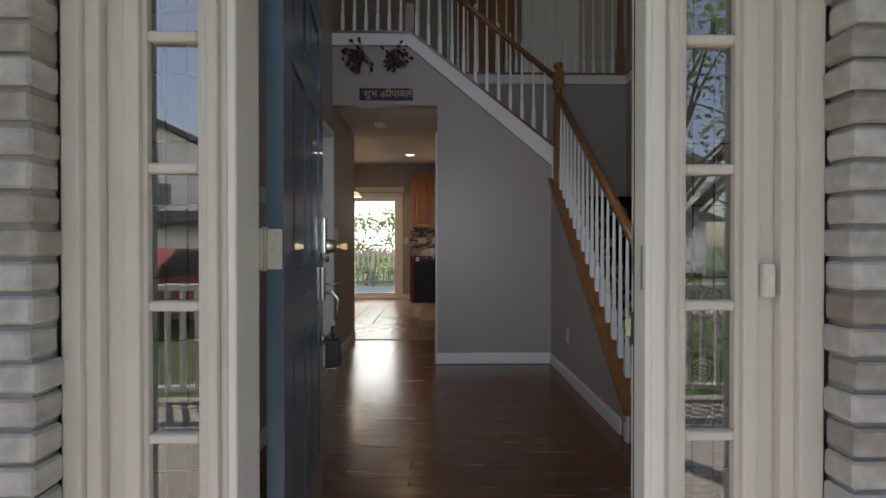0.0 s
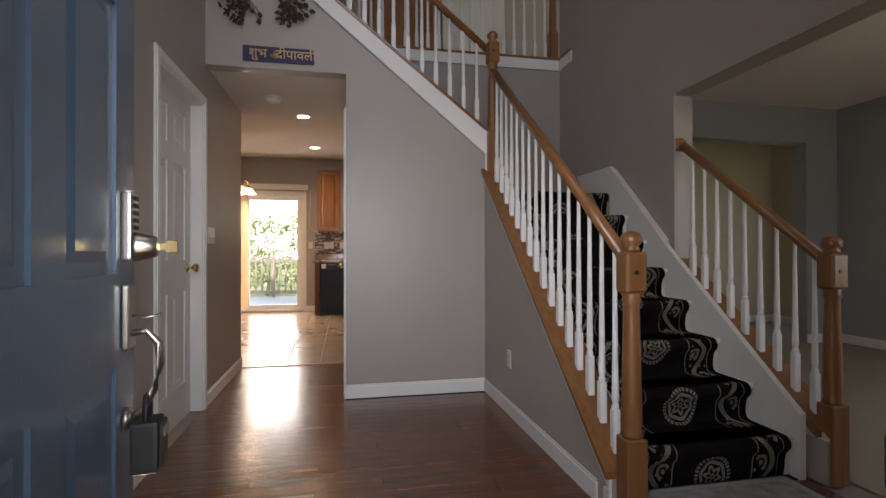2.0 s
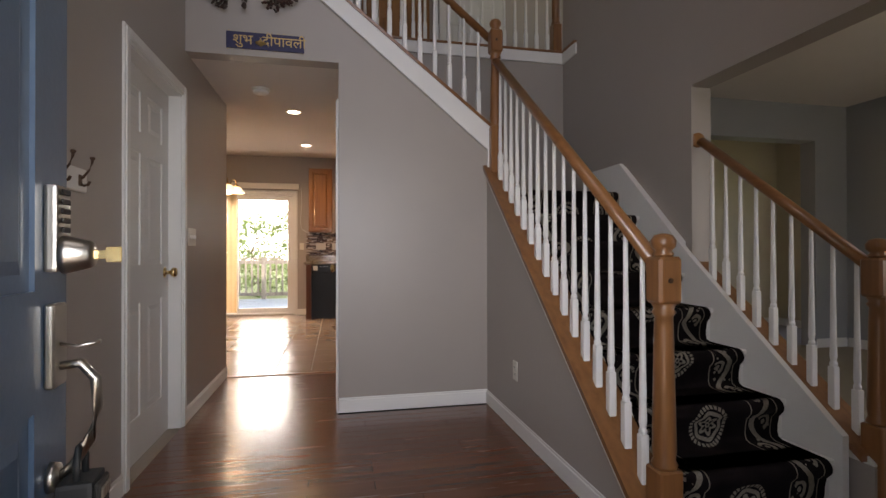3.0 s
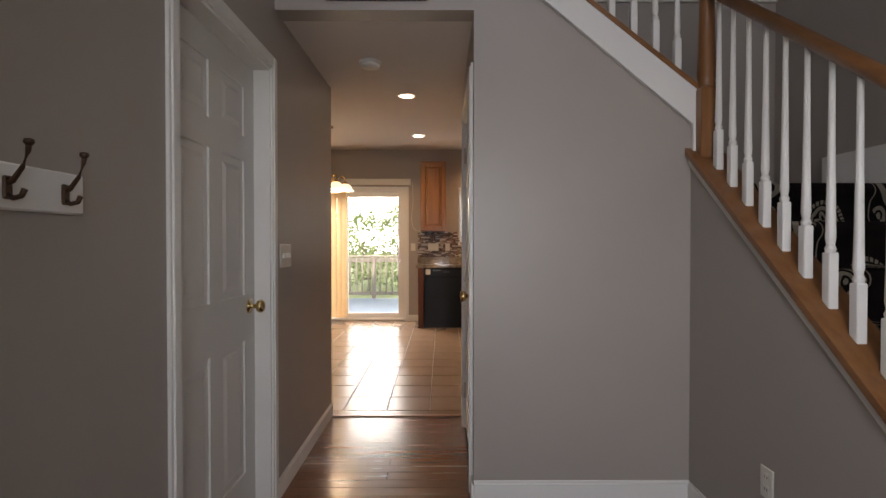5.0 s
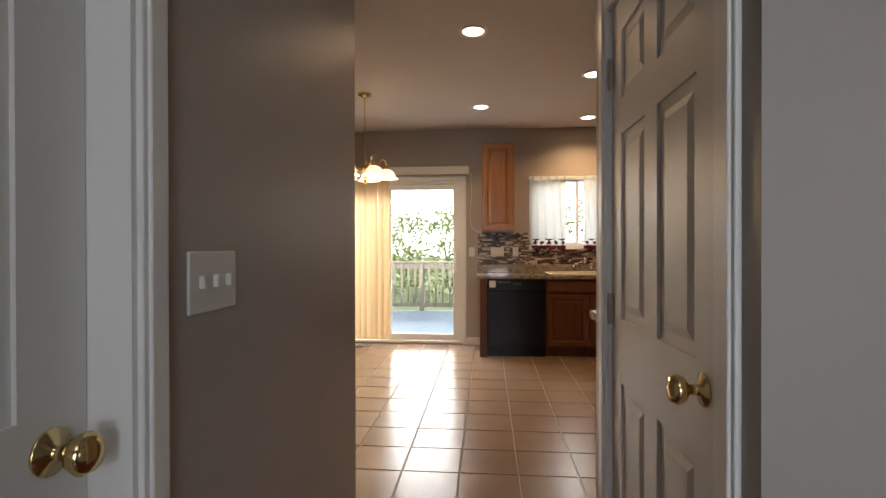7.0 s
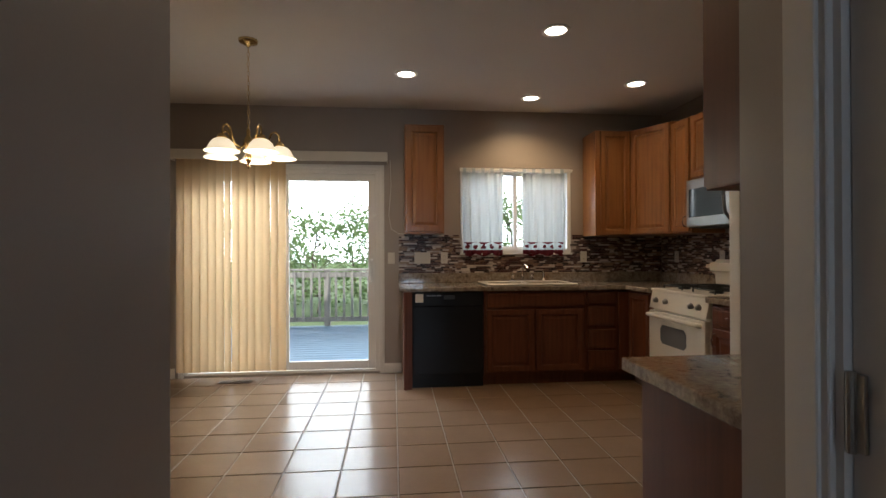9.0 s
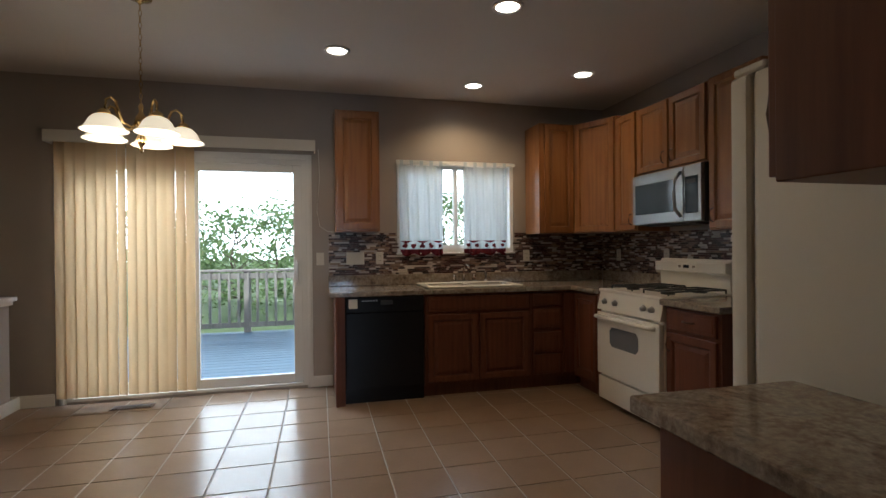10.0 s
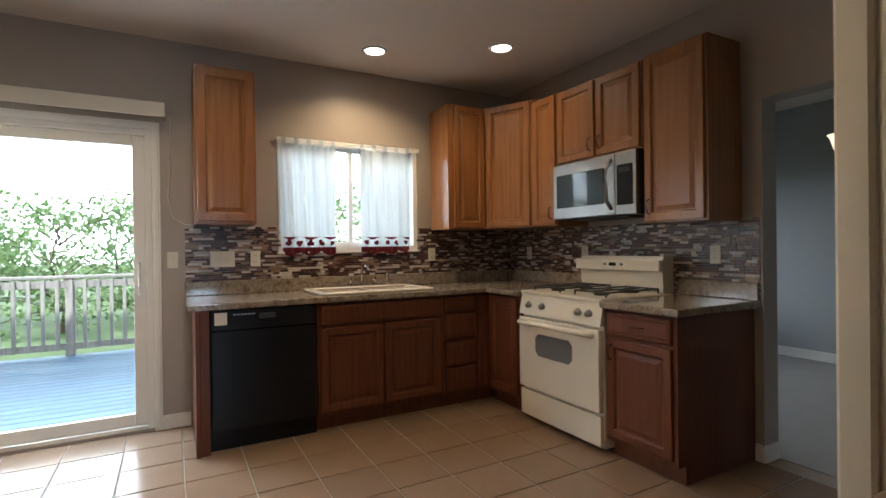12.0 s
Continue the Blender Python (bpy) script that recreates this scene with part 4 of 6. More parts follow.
# sink and tap
sink = thing("sink", (0.72, 9.58, CT), "white drop-in double sink in the counter", "sink")
bm = boxes((0.28, 9.335, CT + 0.001, 1.15, 9.395, CT + 0.018), (0.28, 9.765, CT + 0.001, 1.15, 9.845, CT + 0.018), (0.28, 9.395, CT + 0.001, 0.34, 9.765, CT + 0.018),
           (1.09, 9.395, CT + 0.001, 1.15, 9.765, CT + 0.018), (0.70, 9.395, CT - 0.02, 0.73, 9.765, CT + 0.012), bevel=0.006)
part("rim", bm, M["appliance"], sink)
part("bowl", boxes((0.34, 9.395, CT - 0.17, 1.09, 9.765, CT - 0.16), (0.33, 9.385, CT - 0.17, 0.34, 9.775, CT), (1.09, 9.385, CT - 0.17, 1.10, 9.775, CT),
                   (0.34, 9.385, CT - 0.17, 1.09, 9.395, CT), (0.34, 9.765, CT - 0.17, 1.09, 9.775, CT)), M["appliance"], sink)
tap = thing("faucet", (0.74, 9.81, CT + 0.018), "chrome kitchen faucet with two handles and a sprayer", "faucet")
part("base_plate", box(0.60, 9.785, CT + 0.019, 0.88, 9.835, CT + 0.032, 0.006, 2), M["chrome"], tap)
part("spout", tube([(0.74, 9.81, CT + 0.03), (0.74, 9.81, CT + 0.14), (0.74, 9.79, CT + 0.18), (0.74, 9.72, CT + 0.185), (0.74, 9.62, CT + 0.15)], 0.011, 10), M["chrome"], tap, smooth=True)
for x in (0.64, 0.84):
    part("handle", lathe([(0.018, CT + 0.03), (0.014, CT + 0.05), (0.020, CT + 0.06), (0.018, CT + 0.085), (0.006, CT + 0.09)], 12, (x, 9.81, 0)), M["chrome"], tap, smooth=True)
part("sprayer", lathe([(0.018, CT + 0.019), (0.012, CT + 0.05), (0.014, CT + 0.10), (0.010, CT + 0.12)], 12, (0.96, 9.81, 0)), M["chrome"], tap, smooth=True)

# stove
SX, SY0, SY1 = 1.585, 8.075, 8.838
stove = thing("stove", (1.94, 8.455, 0), "almond gas range with four burners and an oven window", "stove")
part("body", box(SX + 0.03, SY0, 0.03, 2.27, SY1, 0.90, 0.004), M["appliance"], stove)
part("side_panel", box(SX + 0.05, SY0 - 0.0025, 0.06, 2.25, SY0 - 0.0005, 0.89), M["fridge"], stove)
drawer = part("drawer", box(SX, SY0 + 0.006, 0.045, SX + 0.032, SY1 - 0.006, 0.225, 0.008, 2), M["appliance"], stove)
od = part("oven_door", box(SX - 0.012, SY0 + 0.006, 0.245, SX + 0.03, SY1 - 0.006, 0.735, 0.012, 3), M["appliance"], stove)
wb = prism([(8.30 + 0.03, 0.485), (8.65 - 0.03, 0.485), (8.65, 0.515), (8.65, 0.605), (8.65 - 0.03, 0.635), (8.30 + 0.03, 0.635), (8.30, 0.605), (8.30, 0.515)], 'x', SX - 0.0155, SX - 0.011)
part("oven_window", wb, M["greyglass"], od, "grey glass oven window with rounded corners")
part("handle", tube([(SX - 0.012, SY0 + 0.05, 0.70), (SX - 0.05, SY0 + 0.055, 0.705), (SX - 0.053, 8.455, 0.705), (SX - 0.05, SY1 - 0.055, 0.705), (SX - 0.012, SY1 - 0.05, 0.70)], 0.017, 10), M["appliance"], od, smooth=True)
pan = part("control_panel", prism([(SX - 0.005, 0.755), (SX + 0.05, 0.755), (SX + 0.05, 0.895), (SX + 0.025, 0.895)], 'y', SY0, SY1), M["appliance"], stove)
for y in (8.17, 8.26, 8.60, 8.74):
    kb = part("knob", lathe([(0.026, 0), (0.024, 0.008), (0.019, 0.012), (0.017, 0.028), (0.005, 0.03)], 18, (0, 0, 0), axis='X'), M["steel"], pan, smooth=True)
    kb.matrix_basis = Matrix.Translation(Vector((SX + 0.008, y, 0.825)) - ORIGIN[stove]) @ pose(0, 0, 0, 0, 14, 180) @ Matrix.Translation(ORIGIN[stove])
part("cooktop", box(SX + 0.01, SY0 - 0.001, 0.895, 2.24, SY1 + 0.001, 0.918, 0.008, 2), M["appliance"], stove)
for x in (1.78, 2.05):
    for y in (8.25, 8.65):
        part("burner", lathe([(0.05, 0.918), (0.045, 0.93), (0.03, 0.938), (0.004, 0.94)], 18, (x, y, 0)), M["iron"], stove, "black iron burner", smooth=True)
for y in (8.25, 8.65):
    bm = bmesh.new()
    for dx in (1.68, 1.915, 2.15):
        tube([(dx, y - 0.13, 0.945), (dx, y + 0.13, 0.945)], 0.006, 6, bm)
    for dy in (-0.13, 0, 0.13):
        tube([(1.68, y + dy, 0.945), (2.15, y + dy, 0.945)], 0.006, 6, bm)
    for dx in (1.68, 2.15):
        for dy in (-0.13, 0.13):
            tube([(dx, y + dy, 0.917), (dx, y + dy, 0.945)], 0.006, 6, bm)
    part("grate", bm, M["iron"], stove, "black cast-iron pan grate")
bg = part("backguard", prism([(2.17, 0.918), (2.155, 1.12), (2.175, 1.155), (2.27, 1.155), (2.27, 0.918)], 'y', SY0 + 0.02, SY1 - 0.02), M["appliance"], stove)
part("overhang", box(2.115, SY0 + 0.01, 1.055, 2.16, SY1 - 0.01, 1.135, 0.014, 3), M["appliance"], bg)
part("clock_panel", box(2.110, 8.36, 1.075, 2.1165, 8.56, 1.125, 0.002), M["plastic"], bg)
part("display", box(2.1075, 8.43, 1.088, 2.1105, 8.49, 1.112), M["darkglass"], bg)
for i in range(4):
    part("button", box(2.108, 8.37 + i * 0.014 + (0.12 if i > 1 else 0), 1.09, 2.1105, 8.379 + i * 0.014 + (0.12 if i > 1 else 0), 1.108), M["bronze"], bg)

# wall cabinets
UZ0, UZ1 = 1.385, 2.40


def wall_cab_right(label, y0, y1, z0, z1, splits, face=1.985, handle=None):
    c = thing("wall_cabinet", (2.15, (y0 + y1) / 2, z0), label, "cabinet", "oak wall cabinets")
    part("body", box(face, y0, z0, KRIGHT - 0.003, y1, z1, 0.002), M["oak"], c)
    for a, b, hy in splits:
        dd = front_panel(c, "door", face, a, b, z0 + 0.012, z1 - 0.012, '-x', M["oak"])
        pull(dd, face - 0.02, hy, z0 + 0.10, 'z')
    return c


lone = thing("wall_cabinet", (-0.28, 9.73, UZ0 + 0.015), "narrow honey oak wall cabinet between slider and window", "cabinet", "oak wall cabinets")
part("body", box(-0.47, 9.59, 1.405, -0.09, BACK - 0.003, 2.455, 0.002), M["oak"], lone)
front_panel(lone, "door", 9.59, -0.455, -0.105, 1.425, 2.435, '-y', M["oak"], 0.06)
corner = thing("wall_cabinet", (1.6, 9.73, UZ0), "honey oak wall cabinet beside the sink window", "cabinet", "oak wall cabinets")
part("body", box(1.42, 9.57, UZ0, 1.78, BACK - 0.003, 2.43, 0.002), M["oak"], corner)
front_panel(corner, "door", 9.57, 1.47, 1.77, UZ0 + 0.012, 2.42, '-y', M["oak"])
diag = thing("wall_cabinet", (2.05, 9.6, UZ0), "honey oak diagonal corner wall cabinet", "cabinet", "oak wall cabinets")
part("body", prism([(1.784, BACK - 0.003), (1.784, 9.57), (1.985, 9.17), (KRIGHT - 0.003, 9.17), (KRIGHT - 0.003, BACK - 0.003)], 'z', UZ0, 2.43), M["oak"], diag)
DW = math.hypot(0.201, 0.40)
dd = front_panel(diag, "door", 0.0, 0.02, DW - 0.02, UZ0 + 0.012, 2.42, '-y', M["oak"])
ob_m = Matrix.Translation(Vector((1.784, 9.57, 0)) - ORIGIN[diag]) @ pose(0, 0, 0, 0, 0, math.degrees(math.atan2(-0.40, 0.201)))
dd.matrix_basis = ob_m @ Matrix.Translation(ORIGIN[diag])
wall_cab_right("narrow honey oak wall cabinet beside the microwave", 8.87, 9.166, UZ0, 2.40, [(8.885, 9.15, 8.93)])
wall_cab_right("honey oak two-door wall cabinet above the microwave", 8.09, 8.866, 1.84, 2.39, [(8.485, 8.85, 8.52), (8.105, 8.465, 8.43)])
wall_cab_right("large honey oak wall cabinet beside the microwave", 7.665, 8.086, 1.365, 2.40, [(7.68, 8.07, 8.035)])

mw = thing("microwave", (2.1, 8.48, 1.425), "stainless steel over-range microwave under the cabinets", "microwave")
part("body", box(1.96, 8.095, 1.425, KRIGHT - 0.004, 8.862, 1.836, 0.004), M["rubber"], mw)
md = part("door", box(1.93, 8.27, 1.43, 1.962, 8.858, 1.83, 0.006, 2), M["steel"], mw, "brushed steel door")
part("window", box(1.926, 8.36, 1.51, 1.931, 8.82, 1.75, 0.002), M["darkglass"], md, "dark glass window")
part("handle", tube([(1.93, 8.30, 1.47), (1.885, 8.30, 1.52), (1.875, 8.30, 1.63), (1.885, 8.30, 1.74), (1.93, 8.30, 1.79)], 0.013, 10), M["steel"], md, smooth=True)
mp = part("control_panel", box(1.93, 8.10, 1.43, 1.962, 8.266, 1.83, 0.006, 2), M["steel"], mw)
part("keypad", box(1.926, 8.125, 1.49, 1.931, 8.25, 1.75, 0.002), M["darkglass"], mp, "black glass keypad")
part("display", box(1.924, 8.145, 1.70, 1.9265, 8.23, 1.73), M["rubber"], mp)
part("vent", box(1.98, 8.2, 1.415, 2.2, 8.75, 1.425), M["slot"], mw)

# window over the sink
win = thing("window_1", (0.70, BACK, 1.21), "white sliding kitchen window above the sink", "window", kind="structure")
part("window_frame", boxes((0.112, BACK + 0.004, 1.212, 0.15, BACK + 0.10, 2.098), (1.25, BACK + 0.004, 1.212, 1.288, BACK + 0.10, 2.098), (0.15, BACK + 0.004, 1.212, 1.25, BACK + 0.10, 1.25), (0.15, BACK + 0.004, 2.06, 1.25, BACK + 0.10, 2.098)), M["white"], win)
for a, b, dy in ((0.15, 0.72, 0.05), (0.68, 1.25, 0.075)):
    part("sash", boxes((a, BACK + dy, 1.25, a + 0.035, BACK + dy + 0.022, 2.06), (b - 0.035, BACK + dy, 1.25, b, BACK + dy + 0.022, 2.06), (a + 0.035, BACK + dy, 1.25, b - 0.035, BACK + dy + 0.022, 1.285), (a + 0.035, BACK + dy, 2.025, b - 0.035, BACK + dy + 0.022, 2.06)), M["white"], win)
    p = part("pane", box(a + 0.035, BACK + dy + 0.009, 1.285, b - 0.035, BACK + dy + 0.013, 2.025), M["glass"], win)
    p.visible_shadow = False
part("window_sill", box(0.10, BACK - 0.02, 1.195, 1.30, BACK + 0.004, 1.212, 0.003), M["white"], win)
rod = thing("curtain_rod", (0.70, BACK - 0.02, 2.075), "thin white curtain rod across the sink window", "curtain rod")
part("rod", tube([(0.10, BACK - 0.025, 2.075), (1.30, BACK - 0.025, 2.075)], 0.006, 8), M["white"], rod)
for x in (0.11, 1.29):
    part("bracket", box(x - 0.006, BACK - 0.03, 2.06, x + 0.006, BACK - 0.001, 2.09), M["white"], rod)


def curtain(x0, x1, seed):
    """Tab-top cafe curtain with a printed maroon hem, hanging in folds."""
    c = thing("curtain", ((x0 + x1) / 2, BACK - 0.03, 1.19), "sheer white tab-top curtain with a maroon printed hem", "curtain", "kitchen curtains")
    rnd = random.Random(seed)
    nx, nz = 48, 20
    ph = [rnd.uniform(0, 6.28) for _ in range(3)]

    def surf(z0, z1, lift=0.0, n=nz):
        b = bmesh.new()
        rows = []
        for j in range(n + 1):
            z = z0 + (z1 - z0) * j / n
            row = []
            for i in range(nx + 1):
                u = i / nx
                spread = 1 - 0.06 * (2.03 - z) / 0.8 * math.cos(2 * math.pi * u)
                dy = 0.012 * math.sin(u * 26 + ph[0]) + 0.007 * math.sin(u * 55 + ph[1] + z * 3) + 0.006 * math.sin(u * 9 + z * 5 + ph[2])
                row.append(b.verts.new((x0 + (x1 - x0) * (0.5 + (u - 0.5) * spread), BACK - 0.032 + dy - lift, z + (0.012 * math.sin(u * 17 + ph[2]) if j == 0 else 0))))
            rows.append(row)
        for r0, r1 in zip(rows, rows[1:]):
            for i in range(nx):
                b.faces.new((r0[i], r0[i + 1], r1[i + 1], r1[i]))
        return b
    part("panel", surf(1.195, 2.04), M["curtain"], c, smooth=True)
    hem = part("hem", surf(1.19, 1.245, 0.003, 3), M["maroon"], c, "maroon hem band", smooth=True)
    part("stripe", surf(1.315, 1.325, 0.003, 1), M["maroon"], hem, smooth=True)
    k = 0
    for i in range(5):
        x = x0 + (x1 - x0) * (0.12 + 0.19 * i)
        bm = bmesh.new()
        for _ in range(6):
            a, r = rnd.uniform(0, 6.28), rnd.uniform(0.0, 0.018)
            b2 = bmesh.new()
            bmesh.ops.create_icosphere(b2, subdivisions=1, radius=rnd.uniform(0.011, 0.018))
            bmesh.ops.scale(b2, vec=(1, 0.15, 1), verts=b2.verts)
            bmesh.ops.translate(b2, vec=(x + r * math.cos(a), BACK - 0.047, 1.278 + r * math.sin(a)), verts=b2.verts)
            join(bm, b2)
        part("printed_fruit", bm, M["maroon"], hem, "maroon fruit print")
    for i in range(5):
        x = x0 + (x1 - x0) * (0.06 + 0.22 * i)
        part("tab", boxes((x - 0.016, BACK - 0.036, 2.03, x + 0.016, BACK - 0.033, 2.088), (x - 0.016, BACK - 0.036, 2.085, x + 0.016, BACK - 0.015, 2.088)), M["curtain"], c)


curtain(0.125, 0.56, 3)
curtain(0.75, 1.21, 8)

# sliding door, blinds
sl = thing("door_3", (-1.67, BACK, 0), "white sliding glass door to the deck", "sliding door", kind="structure")
part("door_frame", boxes((-2.62, BACK + 0.002, 0.02, -2.58, BACK + 0.13, 2.06), (-0.76, BACK + 0.002, 0.02, -0.72, BACK + 0.13, 2.06), (-2.58, BACK + 0.002, 2.02, -0.76, BACK + 0.13, 2.06), (-2.58, BACK + 0.002, 0.0, -0.76, BACK + 0.13, 0.045), bevel=0.002), M["white"], sl)
for a, b, dy in ((-2.58, -1.64, 0.08), (-1.70, -0.76, 0.035)):
    part("sash", boxes((a, BACK + dy, 0.045, a + 0.075, BACK + dy + 0.04, 2.02), (b - 0.075, BACK + dy, 0.045, b, BACK + dy + 0.04, 2.02), (a + 0.075, BACK + dy, 0.045, b - 0.075, BACK + dy + 0.04, 0.125), (a + 0.075, BACK + dy, 1.95, b - 0.075, BACK + dy + 0.04, 2.02), bevel=0.003), M["white"], sl)
    p = part("pane", box(a + 0.075, BACK + dy + 0.017, 0.125, b - 0.075, BACK + dy + 0.023, 1.95), M["glass"], sl)
    p.visible_shadow = False
part("handle", tube([(-0.80, BACK + 0.035, 0.93), (-0.80, BACK + 0.0, 0.95), (-0.80, BACK - 0.005, 1.04), (-0.80, BACK + 0.0, 1.13), (-0.80, BACK + 0.035, 1.15)], 0.009, 8), M["white"], sl, smooth=True)
casing("trim", 'y', BACK, -1, -2.62, -0.72, 2.06, 0.05)
bl = thing("vertical_blind", (-2.1, 9.8, 0.06), "cream vertical blind gathered over half the sliding door", "blind")
part("valance", boxes((-2.70, 9.745, 2.12, -0.635, 9.755, 2.215), (-2.70, 9.755, 2.205, -0.635, BACK - 0.02, 2.215), (-0.645, 9.755, 2.12, -0.635, BACK - 0.02, 2.205), (-2.70, 9.755, 2.12, -2.69, BACK - 0.02, 2.205), bevel=0.002), M["plastic"], bl, "cream valance box")
part("head_rail", box(-2.66, 9.80, 2.14, -0.70, 9.84, 2.17), M["white"], bl)
vane = bmesh.new()
vs = [[vane.verts.new(((i - 2) * 0.021, 0.006 * (1 - ((i - 2) / 2) ** 2), z)) for i in range(5)] for z in (0.07, 2.14)]
for i in range(4):
    vane.faces.new((vs[0][i], vs[0][i + 1], vs[1][i + 1], vs[1][i]))
vane_me = mesh_of("slat", vane, M["blind"], True)
rnd = random.Random(5)
for i in range(14):
    o = new("slat", vane_me)
    o.parent = bl
    o.matrix_basis = pose(-2.62 + i * 0.0735 + 2.1, 9.82 - 9.8, -0.06, 0, 0, -16 + rnd.uniform(-12, 12))
cord = thing("blind_cord", (-0.6, BACK - 0.01, 1.4), "thin white pull cord looped beside the slider", "cord")
part("cord", tube([(-0.61, BACK - 0.006, 2.16), (-0.60, BACK - 0.006, 1.9), (-0.625, BACK - 0.006, 1.6), (-0.60, BACK - 0.006, 1.46), (-0.53, BACK - 0.006, 1.415), (-0.475, BACK - 0.006, 1.41)], 0.003, 6), M["white"], cord)

# half wall with a cap
setting("wall_half", box(-3.07, 5.9, 0.0, -2.95, 9.78, 0.87), M["wall"])
setting("wall_half_cap", boxes((-3.11, 5.9, 0.872, -2.91, 9.82, 0.905), (-3.09, 5.9, 0.84, -2.93, 9.80, 0.872), bevel=0.004), M["white"], "white wooden cap on the half wall", "trim")
setting("baseboard", box(-2.95, 5.9, 0.0, -2.936, BACK - 0.014, 0.10, 0.003), M["white"], "white painted baseboard", "baseboard")

# sideboard counter by the hall, fridge and its cabinets
pc = thing("base_cabinet", (0.36, 6.0, 0), "dark cherry base cabinet by the hallway", "cabinet", "base cabinets")
part("body", boxes((0.128, 5.625, 0.0, 0.59, 6.20, CT - 0.042), bevel=0.002), M["cherry"], pc)
d = front_panel(pc, "drawer", 6.20, 0.17, 0.57, 0.72, 0.85, '+y', M["cherry"])
d = front_panel(pc, "door", 6.20, 0.17, 0.57, 0.13, 0.695, '+y', M["cherry"])
ct3 = thing("countertop", (0.36, 6.0, CT - 0.04), "granite-patterned counter by the hallway", "countertop")
slab([(0.105, 5.625, CT - 0.04, 0.592, 6.28, CT)], ct3)
uc = thing("wall_cabinet", (0.36, 5.9, 1.37), "dark oak wall cabinet over the hallway counter", "cabinet", "oak wall cabinets")
part("body", box(0.14, 5.625, 1.37, 0.59, 5.92, 2.42, 0.002), M["cherry"], uc)
d = front_panel(uc, "door", 5.92, 0.145, 0.585, 1.38, 2.41, '+y', M["cherry"])
pull(d, 0.18, 5.94, 1.50, 'z', (0, 1, 0), 0.12)
fr = thing("refrigerator", (1.0, 6.13, 0), "tall almond refrigerator seen from its side", "refrigerator")
part("body", box(0.62, 5.66, 0.03, 1.40, 6.42, 1.765, 0.012, 2), M["fridge"], fr)
part("door", box(0.96, 6.43, 0.03, 1.41, 6.50, 1.765, 0.022, 3), M["fridge"], fr)
part("freezer_door", box(0.61, 6.43, 0.03, 0.95, 6.50, 1.765, 0.022, 3), M["fridge"], fr)
part("gasket", box(0.63, 6.42, 0.06, 1.39, 6.43, 1.75), M["plastic"], fr)
part("hinge_cap", box(0.615, 6.38, 1.766, 0.70, 6.49, 1.79, 0.006), M["fridge"], fr)
part("foot", box(0.66, 5.85, 0.0, 1.36, 6.38, 0.03), M["slot"], fr)

# lights in the kitchen ceiling
def can_light(x, y, power):
    c = thing("recessed_light", (x, y, KCEIL - 0.01), "lit recessed ceiling light with a white trim ring", "ceiling light", "recessed lights")
    part("trim_ring", lathe([(0.070, KCEIL - 0.002), (0.095, KCEIL - 0.002), (0.092, KCEIL - 0.012), (0.072, KCEIL - 0.010)], 28, (x, y, 0), caps=False), M["white"], c, smooth=True)
    part("bulb", lathe([(0.002, KCEIL - 0.012), (0.045, KCEIL - 0.010), (0.071, KCEIL - 0.004)], 24, (x, y, 0)), M["canlight"], c, "glowing bulb", smooth=True)
    lp = new("lamp_can", bpy.data.lights.new("lamp_can", 'SPOT'))
    lp.data.energy, lp.data.color, lp.data.spot_size, lp.data.spot_blend, lp.data.shadow_soft_size = power, (1.0, 0.68, 0.36), radians(146), 0.7, 0.05
    lp.matrix_world = look((x, y, KCEIL - 0.03), (x, y, 0))


for x, y, p in ((0.49, 8.0, 6), (1.53, 8.95, 7), (0.725, 9.42, 24), (-0.47, 8.89, 7), (-0.50, 7.07, 15)):
    can_light(x, y, p)


